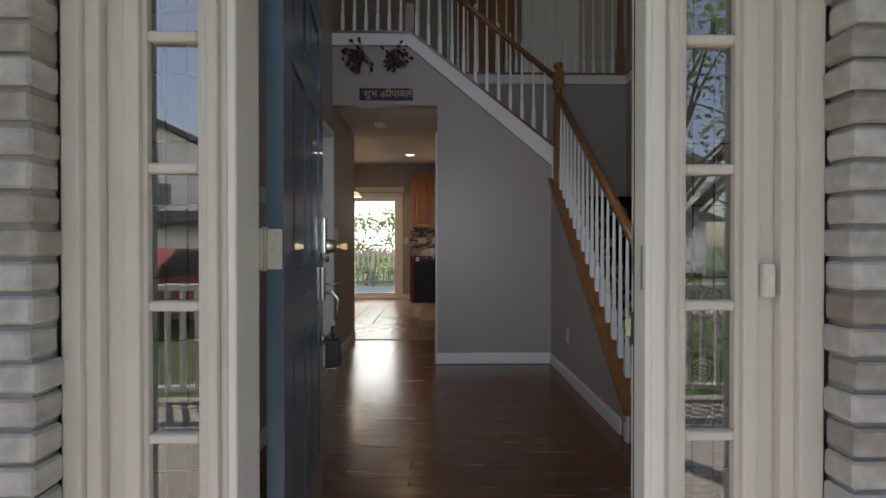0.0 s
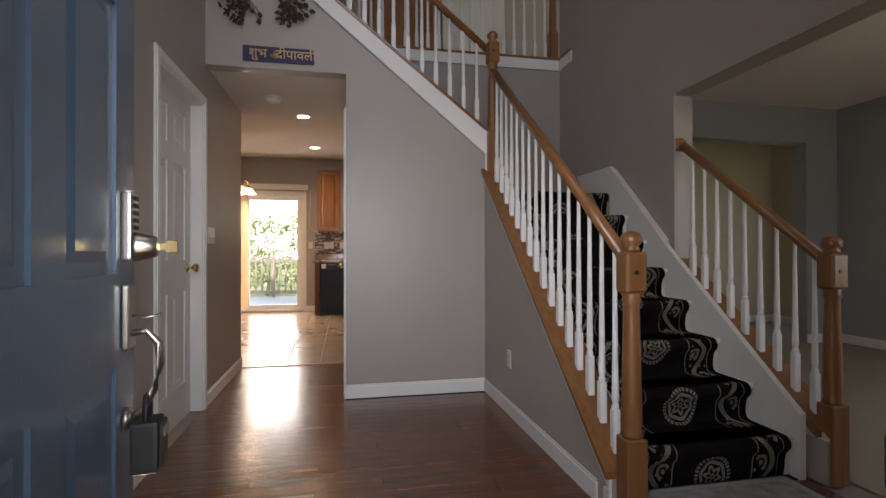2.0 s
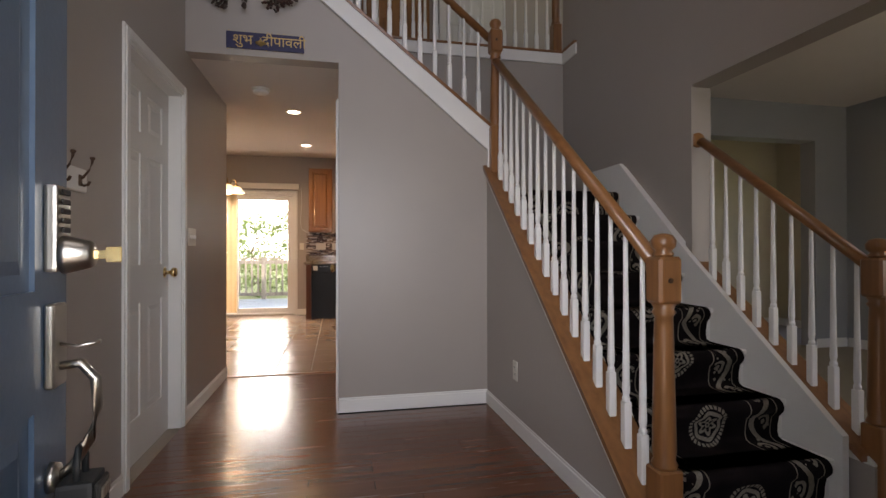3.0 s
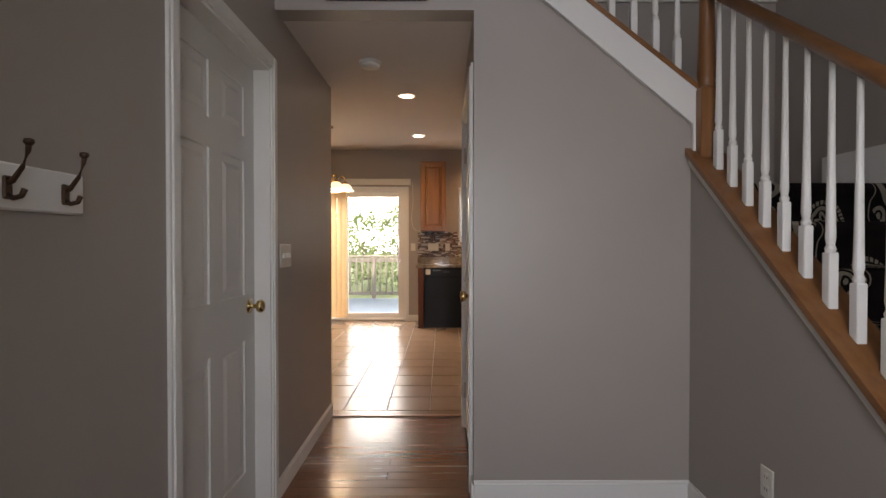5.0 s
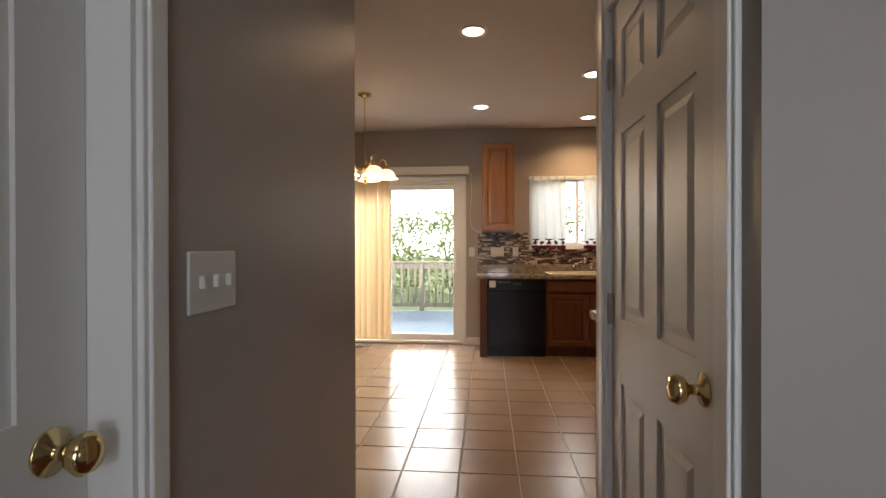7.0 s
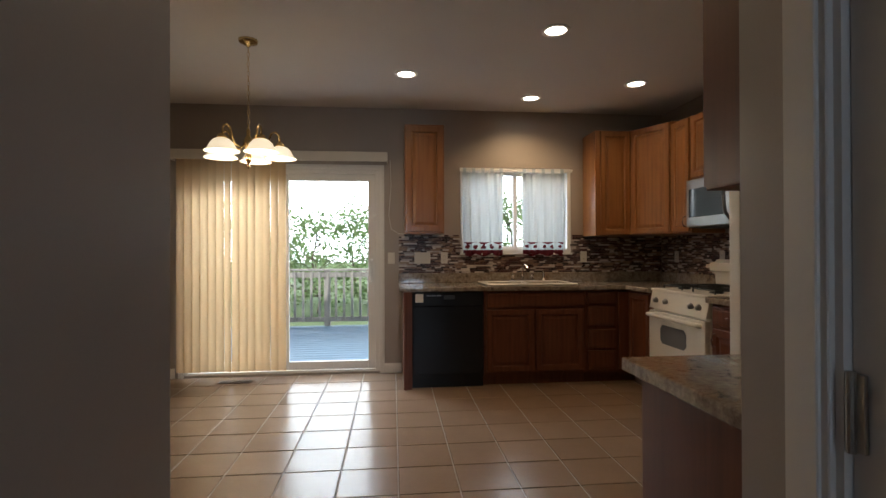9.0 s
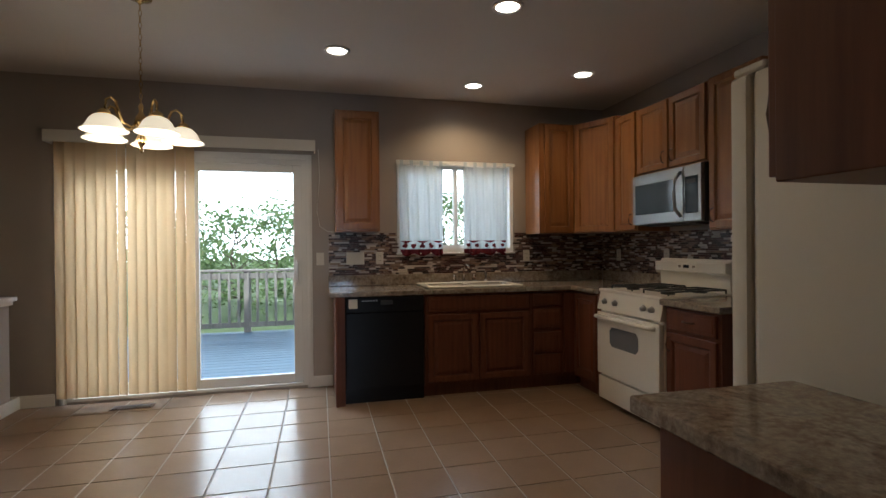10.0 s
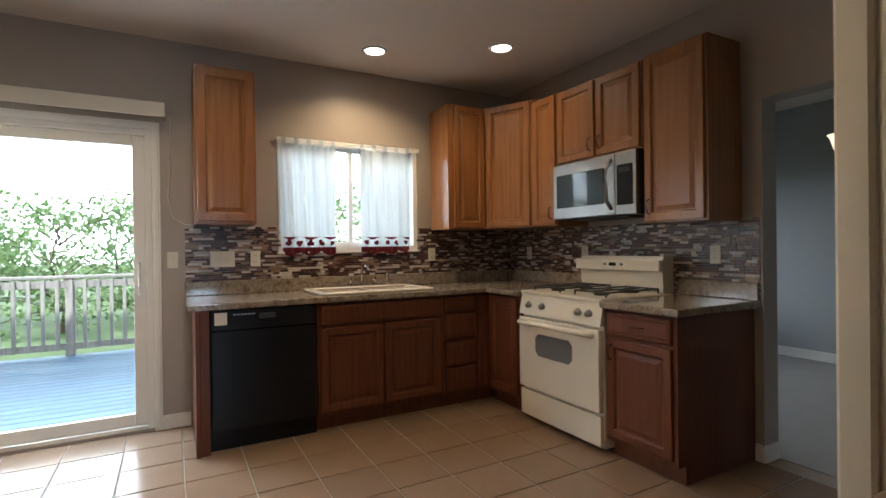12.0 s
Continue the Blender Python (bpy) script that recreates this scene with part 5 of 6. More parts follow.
def chandelier(x, y):
    """Five-arm brass chandelier with bell glass shades, on a chain."""
    zc = 1.975
    c = thing("chandelier", (x, y, 1.85), "brass five-arm chandelier with lit ribbed glass shades", "chandelier")
    part("canopy", lathe([(0.065, KCEIL - 0.001), (0.06, KCEIL - 0.02), (0.02, KCEIL - 0.035), (0.008, KCEIL - 0.05)], 20, (x, y, 0)), M["brass"], c, smooth=True)
    bm = bmesh.new()
    n = 17
    for i in range(n):
        z = KCEIL - 0.05 - (KCEIL - 0.05 - zc - 0.10) * (i + 0.5) / n
        pts = []
        for k in range(9):
            a = 2 * math.pi * k / 8
            u, w = 0.008 * math.cos(a), 0.019 * math.sin(a)
            pts.append((x + (u if i % 2 else 0), y + (0 if i % 2 else u), z + w))
        tube(pts, 0.0022, 5, bm)
    part("chain", bm, M["brass"], c)
    part("column", lathe([(0.006, zc + 0.11), (0.014, zc + 0.09), (0.010, zc + 0.06), (0.028, zc + 0.03), (0.034, zc), (0.020, zc - 0.03), (0.012, zc - 0.06), (0.026, zc - 0.09), (0.022, zc - 0.115), (0.007, zc - 0.14), (0.010, zc - 0.155), (0.003, zc - 0.17)], 18, (x, y, 0)), M["brass"], c, smooth=True)
    for k in range(5):
        a = radians(20 + 72 * k)
        ca, sa = math.cos(a), math.sin(a)
        pts = []
        for r, z in ((0.02, zc), (0.06, zc - 0.035), (0.11, zc - 0.02), (0.135, zc + 0.045), (0.150, zc + 0.085), (0.175, zc + 0.098), (0.200, zc + 0.080), (0.21, zc + 0.02)):
            pts.append((x + r * ca, y + r * sa, z))
        arm = part("arm", tube(pts, 0.007, 8), M["brass"], c, smooth=True)
        sx, sy = x + 0.21 * ca, y + 0.21 * sa
        part("socket_cup", lathe([(0.012, zc + 0.03), (0.030, zc + 0.015), (0.032, zc - 0.005)], 14, (sx, sy, 0)), M["brass"], arm, smooth=True)
        part("shade", lathe([(0.030, zc - 0.002), (0.050, zc - 0.010), (0.070, zc - 0.030), (0.082, zc - 0.055), (0.092, zc - 0.072), (0.112, zc - 0.086), (0.110, zc - 0.089), (0.088, zc - 0.076), (0.078, zc - 0.055), (0.066, zc - 0.032), (0.028, zc - 0.007)], 24, (sx, sy, 0), caps=False), M["shade"], arm, "lit frosted glass bell shade", smooth=True)
        lp = new("lamp_shade", bpy.data.lights.new("lamp_shade", 'POINT'))
        lp.data.energy, lp.data.color, lp.data.shadow_soft_size = 1.8, (1.0, 0.76, 0.48), 0.03
        lp.location = (sx, sy, zc - 0.12)


chandelier(-1.57, 8.35)
vent = thing("floor_vent", (-2.05, 9.62, 0.0), "dark metal floor register in the tiles", "vent")
part("frame", box(-2.22, 9.64, 0.001, -1.92, 9.74, 0.007, 0.002), M["bronze"], vent)
for i in range(12):
    part("slat", box(-2.205 + i * 0.0235, 9.65, 0.007, -2.195 + i * 0.0235, 9.73, 0.010), M["iron"], vent)


def plate(x, y, z, out, w=0.07, h=0.115, kind="switch", gangs=1):
    """A wall plate with rocker(s) or socket holes, facing out."""
    c = thing("light_switch" if kind == "switch" else "outlet", (x, y, z - h / 2), "ivory plastic " + ("switch plate on the wall" if kind == "switch" else "power outlet on the wall"),
              "switch" if kind == "switch" else "outlet", "wall plates", turn={'-y': 0.0001, '+x': 90, '-x': -90}[out])
    part("plate", box(-w / 2, -0.007, 0, w / 2, -0.0005, h, 0.003), M["plastic"], c)
    for g in range(gangs):
        gx = (g - (gangs - 1) / 2) * 0.046
        if kind == "switch":
            part("toggle", box(gx - 0.006, -0.017, h / 2 - 0.012, gx + 0.006, -0.006, h / 2 + 0.012, 0.002), M["plastic"], c)
        else:
            for dz in (-0.022, 0.022):
                part("socket", box(gx - 0.015, -0.0085, h / 2 + dz - 0.014, gx + 0.015, -0.006, h / 2 + dz + 0.014, 0.002), M["plastic"], c)
                for s in (-0.006, 0.006):
                    part("slot", box(gx + s - 0.0012, -0.0092, h / 2 + dz - 0.005, gx + s + 0.0012, -0.0082, h / 2 + dz + 0.005), M["slot"], c)


YB = BACK - 0.010
plate(-0.60, BACK, 1.165, '-y')
plate(-0.285, YB, 1.165, '-y', 0.165, 0.115, "switch", 3)
plate(-0.06, YB, 1.165, '-y', kind="outlet")
plate(1.42, YB, 1.17, '-y', kind="outlet")
plate(KRIGHT - 0.010, 9.60, 1.17, '-x', kind="outlet")
plate(KRIGHT - 0.010, 8.90, 1.17, '-x', kind="outlet")
plate(KRIGHT - 0.010, 7.82, 1.17, '-x', kind="outlet")
plate(-2.95, 9.55, 0.33, '+x', kind="outlet")
plate(LEFT, 4.635, 1.167, '+x', 0.165, 0.115, "switch", 3)
plate(KNEE, 3.93, 0.36, '-x', kind="outlet")

# ---- front door, sidelights, brick ----
entry = thing("door_frame", (0.0, 1.2, -0.02), "cream painted entry door frame with two sidelights", "door frame", kind="structure")
JL, JR = -0.450, 0.455
part("jamb", boxes((JL - 0.02, 1.12, -0.02, JL, 1.262, 2.08), bevel=0.003), M["white"], entry)
part("jamb", boxes((JR, 1.12, -0.02, JR + 0.03, 1.232, 2.08), (JR - 0.014, 1.12, -0.02, JR, 1.18, 2.06), bevel=0.002), M["white"], entry)
part("head_jamb", boxes((-0.70, 1.12, 2.08, 0.70, 1.232, 2.12), bevel=0.002), M["white"], entry)
part("head_casing", boxes((-0.86, 1.085, 2.12, 0.86, 1.16, 2.32), (-0.88, 1.065, 2.28, 0.88, 1.10, 2.34), bevel=0.004), M["ext"], entry)
part("sill", box(-0.72, 1.06, -0.06, 0.72, 1.232, -0.005, 0.004), M["bronze"], entry, "dark metal threshold")
for s in (-1, 1):
    for (a, b, y0) in ((0.485 if s > 0 else 0.470, 0.490 if s > 0 else 0.486, 1.122), (0.490 if s > 0 else 0.486, 0.508, 1.108), (0.508, 0.522, 1.118), (0.655, 0.690, 1.115), (0.690, 0.732, 1.128), (0.732, 0.764, 1.105), (0.764, 0.803 if s < 0 else 0.816, 1.09)):
        part("casing", box(min(s * a, s * b), y0, -0.06, max(s * a, s * b), 1.17, 2.12, 0.006, 2), M["ext"], entry)
    sd = part("sidelight_sash", boxes((min(s * 0.522, s * 0.535), 1.13, 0.05, max(s * 0.522, s * 0.535), 1.18, 2.06), (min(s * 0.645, s * 0.655), 1.13, 0.05, max(s * 0.645, s * 0.655), 1.18, 2.06)), M["ext"], entry)
    x0, x1 = sorted((s * 0.535, s * 0.645))
    zs = [0.08, 0.355, 0.645, 0.935, 1.237, 1.524, 1.81, 2.05]
    for z in zs:
        part("muntin", box(x0, 1.128, z - 0.011, x1, 1.172, z + 0.011, 0.004), M["ext"], sd)
    for z0, z1 in zip(zs, zs[1:]):
        part("pane", box(x0, 1.148, z0 + 0.011, x1, 1.152, z1 - 0.011), M["sideglass"], sd)
        bm = boxes((x0 + 0.026, 1.1525, z0 + 0.012, x0 + 0.029, 1.155, z1 - 0.012), (x0 + 0.074, 1.1525, z0 + 0.012, x0 + 0.077, 1.155, z1 - 0.012),
                   (x0 + 0.001, 1.1525, z0 + 0.06, x1 - 0.001, 1.155, z0 + 0.063), (x0 + 0.001, 1.1525, z1 - 0.08, x1 - 0.001, 1.155, z1 - 0.077))
        part("caming", bm, M["iron"], sd, "dark leaded caming")
    part("bottom_panel", box(x0, 1.13, -0.05, x1, 1.17, 0.07, 0.003), M["ext"], sd)
strike = part("strike_plate", boxes((JR - 0.003, 1.190, 1.00, JR - 0.0005, 1.222, 1.12), bevel=0.002), M["nickel"], entry, "metal strike plate")
part("strike_lip", boxes((JR - 0.004, 1.185, 0.83, JR - 0.0005, 1.236, 0.91), (JR - 0.011, 1.232, 0.845, JR + 0.004, 1.240, 0.895), bevel=0.003), M["chrome"], entry, "bright latch strike")
part("weatherstrip", box(JR - 0.013, 1.181, 0.0, JR - 0.001, 1.187, 2.05), M["rubber"], entry)
part("keeper_bar", box(JR - 0.0165, 1.130, 0.97, JR - 0.0142, 1.140, 1.07, 0.001), M["nickel"], entry, "metal keeper bar")
bell = thing("doorbell", (0.706, 1.127, 0.955), "small cream doorbell button on the door casing", "doorbell")
part("housing", box(0.694, 1.102, 0.955, 0.718, 1.1275, 1.028, 0.006, 2), M["plastic"], bell)
part("button", lathe([(0.007, 0), (0.006, 0.004)], 12, (0.706, 1.099, 0.994), axis='Y'), M["white"], bell)

fd = panel_door("front_door", 0.895, 2.04, 0.044, M["blue"], "open blue six-panel front door", six(0.895, 2.04), "door")
fd.matrix_world = pose(JL + 0.046, 1.308, 0.004, 0, 0, 6.6)
part("edge_strip", box(-0.043, -0.002, 0.0, -0.001, 0.0, 2.04), M["blue"], fd)
for z in (0.25, 1.055, 1.80):
    hg = part("hinge", boxes((-0.040, -0.0046, z - 0.051, -0.004, -0.0021, z + 0.051), (-0.052, -0.040, z - 0.051, -0.0445, -0.004, z + 0.051), bevel=0.001), M["hinge"], fd, "worn nickel butt hinge")
    part("hinge_pin", lathe([(0.0065, z - 0.056), (0.0065, z + 0.056)], 12, (-0.046, -0.006, 0)), M["hinge"], hg, smooth=True)
    for dz in (-0.036, 0.0, 0.036):
        part("screw", lathe([(0.005, 0), (0.004, 0.0015)], 10, (-0.016 if dz else -0.028, -0.0062, z + dz), axis='Y'), M["nickel"], hg)
HY = 0.825
lk = part("keypad_lock", box(0.0005, HY - 0.030, 1.03, 0.020, HY + 0.030, 1.18, 0.006, 2), M["nickel"], fd, "satin nickel keypad deadbolt")
for i in range(5):
    part("key_button", box(0.0215, HY - 0.018, 1.098 + i * 0.0165, 0.0245, HY + 0.018, 1.108 + i * 0.0165, 0.002), M["slot"], lk)
part("lock_cylinder", lathe([(0.034, 0.02), (0.032, 0.03), (0.024, 0.062), (0.020, 0.066)], 20, (0, HY, 1.06), axis='X'), M["nickel"], lk, smooth=True)
part("key", boxes((0.064, HY - 0.0012, 1.052, 0.085, HY + 0.0012, 1.068), (0.083, HY - 0.0018, 1.046, 0.108, HY + 0.0018, 1.074), bevel=0.001), M["brass"], lk, "brass key in the lock")
hs = part("handleset", box(0.0005, HY - 0.028, 0.83, 0.016, HY + 0.028, 0.975, 0.010, 3), M["nickel"], fd, "satin nickel handle set")
part("thumb_latch", tube([(0.012, HY, 0.905), (0.04, HY, 0.898), (0.075, HY, 0.905)], [0.007, 0.006, 0.008], 8, flat=0.5), M["nickel"], hs, smooth=True)
part("grip", tube([(0.012, HY, 0.865), (0.045, HY, 0.868), (0.068, HY, 0.84), (0.072, HY, 0.79), (0.06, HY, 0.735), (0.036, HY, 0.69), (0.012, HY, 0.672)], [0.008, 0.008, 0.009, 0.009, 0.009, 0.008, 0.008], 10), M["nickel"], hs, smooth=True)
part("lower_mount", lathe([(0.026, 0.0005), (0.024, 0.012), (0.012, 0.016)], 18, (0, HY, 0.672), axis='X'), M["nickel"], hs, smooth=True)
lb = thing("lockbox", (0, 0, 0), "black key lockbox hanging on the door handle", "lockbox", turn=0.0001)
lb.matrix_world = fd.matrix_world @ pose(0.052, HY, 0.0)
part("body", box(-0.034, -0.036, 0.555, 0.022, 0.036, 0.668, 0.008, 2), M["rubber"], lb)
part("front_cover", box(0.0215, -0.030, 0.562, 0.030, 0.030, 0.662, 0.004), M["slot"], lb)
part("shackle", tube([(-0.006, -0.022, 0.66), (-0.006, -0.022, 0.70), (-0.006, -0.010, 0.722), (-0.006, 0.010, 0.722), (-0.006, 0.022, 0.70), (-0.006, 0.022, 0.66)], 0.006, 8), M["rubber"], lb, smooth=True)
part("base_lip", box(-0.03, -0.03, 0.549, 0.018, 0.03, 0.556, 0.002), M["chrome"], lb)
for i in range(4):
    part("dial", box(0.0295, -0.02 + i * 0.011, 0.63, 0.034, -0.012 + i * 0.011, 0.65, 0.001), M["nickel"], lb)

# ---- foyer fittings ----
rack = thing("coat_rack", (LEFT, 2.95, 1.29), "white board with four dark metal coat hooks on the wall", "coat rack")
part("board", box(LEFT + 0.0005, 2.62, 1.29, LEFT + 0.018, 3.222, 1.375, 0.004), M["white"], rack)
for y in (3.165, 3.03, 2.895, 2.76):
    x = LEFT + 0.018
    hk = part("hook", tube([(x, y, 1.335), (x + 0.012, y, 1.34), (x + 0.030, y, 1.365), (x + 0.040, y, 1.392), (x + 0.042, y, 1.405)], [0.005, 0.005, 0.004, 0.004, 0.005], 8), M["bronze"], rack, "dark metal double coat hook", smooth=True)
    part("lower_prong", tube([(x, y, 1.32), (x + 0.013, y, 1.310), (x + 0.028, y, 1.314), (x + 0.034, y, 1.326)], 0.005, 8), M["bronze"], hk, smooth=True)
    part("mount", box(x - 0.0005, y - 0.010, 1.308, x + 0.006, y + 0.010, 1.35, 0.003), M["bronze"], hk)
    part("tip", lathe([(0.004, 1.402), (0.009, 1.408), (0.008, 1.414), (0.002, 1.416)], 10, (x + 0.042, y, 0)), M["bronze"], hk, smooth=True)
smoke = thing("smoke_detector", (-0.585, 5.16, HCEIL - 0.04), "round white smoke detector on the hall ceiling", "smoke detector")
part("base", lathe([(0.066, HCEIL - 0.001), (0.068, HCEIL - 0.012), (0.060, HCEIL - 0.018)], 28, (-0.585, 5.16, 0)), M["plastic"], smoke, smooth=True)
part("cover", lathe([(0.055, HCEIL - 0.018), (0.058, HCEIL - 0.030), (0.046, HCEIL - 0.040), (0.004, HCEIL - 0.042)], 28, (-0.585, 5.16, 0)), M["white"], smoke, smooth=True)

sg = thing("greeting_sign", (-0.46, HALL_Y, 2.37), "indigo greeting sign with gold lettering and a tinsel edge", "sign")
part("board", box(-0.70, HALL_Y - 0.008, 2.372, -0.22, HALL_Y - 0.001, 2.48, 0.002), M["sign"], sg)


def lettering(body, size, at, parent):
    cu = bpy.data.curves.new("lettering", 'FONT')
    cu.body, cu.size, cu.extrude, cu.align_x = body, size, 0.0015, 'CENTER'
    tmp = bpy.data.objects.new("tmp", cu)
    me = bpy.data.meshes.new_from_object(tmp)
    bpy.data.objects.remove(tmp)
    b = bmesh.new()
    b.from_mesh(me)
    bmesh.ops.rotate(b, verts=b.verts, matrix=Matrix.Rotation(radians(90), 3, 'X'))
    bmesh.ops.translate(b, verts=b.verts, vec=at)
    part("lettering", b, M["gold"], parent, "gold lettering")


lettering("\u0936\u0941\u092d", 0.088, (-0.60, HALL_Y - 0.0105, 2.402), sg)
lettering("\u0926\u0940\u092a\u093e\u0935\u0932\u0940", 0.088, (-0.345, HALL_Y - 0.0105, 2.402), sg)
part("lamp_motif", join(lathe([(0.002, 0.0), (0.03, 0.014), (0.034, 0.02), (0.004, 0.02)], 14, (-0.49, HALL_Y - 0.0105, 2.395)), lathe([(0.002, 0.0), (0.009, 0.012), (0.001, 0.034)], 10, (-0.49, HALL_Y - 0.0105, 2.418))), M["gold"], sg)
rnd = random.Random(2)
bm = bmesh.new()
for i in range(60):
    side = i % 2
    x = rnd.uniform(-0.70, -0.22)
    tube([(x, HALL_Y - 0.006, 2.372 + 0.108 * side), (x + rnd.uniform(-0.008, 0.008), HALL_Y - 0.010, 2.372 + 0.108 * side + (0.010 if side else -0.010))], 0.0008, 4, bm)
part("tinsel", bm, M["gold"], sg)


def swag(x, z, tilt, seed):
    """A hanging bunch of dried leaves and berries."""
    s = thing("dried_swag", (x, HALL_Y, z), "dark dried leaf and berry bunch hung on the wall", "wall decoration", "dried bunches", turn=0.0001)
    r = random.Random(seed)
    leaves, stems, berries = bmesh.new(), bmesh.new(), bmesh.new()
    for i in range(56):
        a = radians(tilt + r.gauss(0, 50))
        ln = r.uniform(0.03, 0.17)
        end = Vector((math.sin(a) * ln, -0.012 - r.uniform(0, 0.02), -math.cos(a) * ln))
        tube([(0, -0.006, 0), tuple(end * 0.5 + Vector((0, -0.006, 0))), tuple(end)], 0.0015, 4, stems)
        L, W = r.uniform(0.03, 0.055), r.uniform(0.010, 0.018)
        d = Vector((math.sin(a + r.gauss(0, 0.5)), r.uniform(-0.3, 0.1), -math.cos(a + r.gauss(0, 0.5)))).normalized()
        sd = d.cross(Vector((0, 1, 0))).normalized()
        pts = [end, end + d * L * 0.35 + sd * W, end + d * L * 0.75 + sd * W * 0.7, end + d * L, end + d * L * 0.75 - sd * W * 0.7, end + d * L * 0.35 - sd * W]
        mid = end + d * L * 0.5 + Vector((0, -0.006, 0))
        vs, m = [leaves.verts.new(p) for p in pts], leaves.verts.new(mid)
        for k in range(6):
            leaves.faces.new((vs[k], vs[(k + 1) % 6], m))
    for i in range(44):
        a = radians(tilt + r.gauss(0, 26))
        ln = r.uniform(0.05, 0.20)
        b2 = bmesh.new()
        bmesh.ops.create_icosphere(b2, subdivisions=1, radius=r.uniform(0.006, 0.011))
        bmesh.ops.translate(b2, vec=(math.sin(a) * ln, -0.02 - r.uniform(0, 0.015), -math.cos(a) * ln), verts=b2.verts)
        join(berries, b2)
    part("leaves", leaves, M["dried"], s)
    part("stems", stems, M["bark"], s)
    part("berries", berries, M["dried"], s)


swag(-0.66, 2.80, -55, 4)
swag(-0.40, 2.82, 8, 9)
rug = thing("door_mat", (1.6, 2.60, 0.0), "flat grey patterned mat at the foot of the stairs", "mat")
part("mat", box(1.20, 2.30, 0.001, 1.98, 2.83, 0.010, 0.003), M["mat"], rug)
part("border", boxes((1.20, 2.30, 0.0101, 1.23, 2.83, 0.0116), (1.95, 2.30, 0.0101, 1.98, 2.83, 0.0116), (1.23, 2.30, 0.0101, 1.95, 2.33, 0.0116), (1.23, 2.80, 0.0101, 1.95, 2.83, 0.0116)), M["grey_carpet"], rug)

dl = thing("dining_light", (4.02, 7.70, 1.86), "brass hanging lamp with lit glass shades in the next room", "chandelier")
part("stem", tube([(4.02, 7.70, KCEIL - 0.005), (4.02, 7.70, 1.95)], 0.008, 8), M["brass"], dl)
for k in range(3):
    a = radians(200 + 120 * k)
    x, y = 4.02 + 0.2 * math.cos(a), 7.70 + 0.2 * math.sin(a)
    am = part("arm", tube([(4.02, 7.70, 1.97), ((4.02 + x) / 2, (7.70 + y) / 2, 1.90), (x, y, 1.93)], 0.008, 8), M["brass"], dl, smooth=True)
    part("shade", lathe([(0.03, 1.94), (0.055, 1.98), (0.075, 2.06), (0.095, 2.09), (0.070, 2.06), (0.05, 1.985)], 20, (x, y, 0), caps=False), M["shade"], am, "lit glass shade", smooth=True)

# ---- outside, back ----
back_sky = setting("backdrop", box(-150, 80, -1, 150, 80.2, 70), glow("hazy_sky", (0.94, 0.98, 1.0), 3.6), "bright hazy sky", "sky")
deck = thing("deck", (-1.2, 11.9, -0.42), "weathered grey wooden deck behind the house, boards tinted sky-blue", "deck", kind="structure")
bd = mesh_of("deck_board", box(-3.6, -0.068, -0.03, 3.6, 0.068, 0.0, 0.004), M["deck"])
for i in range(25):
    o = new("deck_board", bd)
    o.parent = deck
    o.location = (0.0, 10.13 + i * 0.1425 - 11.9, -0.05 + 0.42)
part("joist_skirt", box(-4.7, 10.06, -0.41, 2.3, 13.66, -0.085), M["deckrail"], deck)
drail = thing("deck_railing", (-1.2, 13.6, -0.05), "weathered brown wooden deck railing", "railing", kind="structure")
for x in (-4.65, -3.0, -1.72, 0.1, 1.8):
    part("post", box(x - 0.05, 13.53, -0.05, x + 0.05, 13.63, 0.90, 0.006), M["deckrail"], drail)
part("top_rail", box(-4.8, 13.50, 0.90, 2.4, 13.66, 0.938, 0.006), M["deckrail"], drail)
part("rail_board", box(-4.7, 13.515, 0.79, 2.3, 13.53, 0.88, 0.003), M["deckrail"], drail)
part("rail_board", box(-4.7, 13.515, 0.03, 2.3, 13.53, 0.11, 0.003), M["deckrail"], drail)
pk = mesh_of("picket", box(-0.019, -0.017, 0.0, 0.019, 0.017, 0.86, 0.003), M["deckrail"])
for i in range(50):
    o = new("picket", pk)
    o.parent = drail
    o.location = (-4.6 + i * 0.138 + 1.2, 13.50 - 13.6, 0.03 + 0.05)


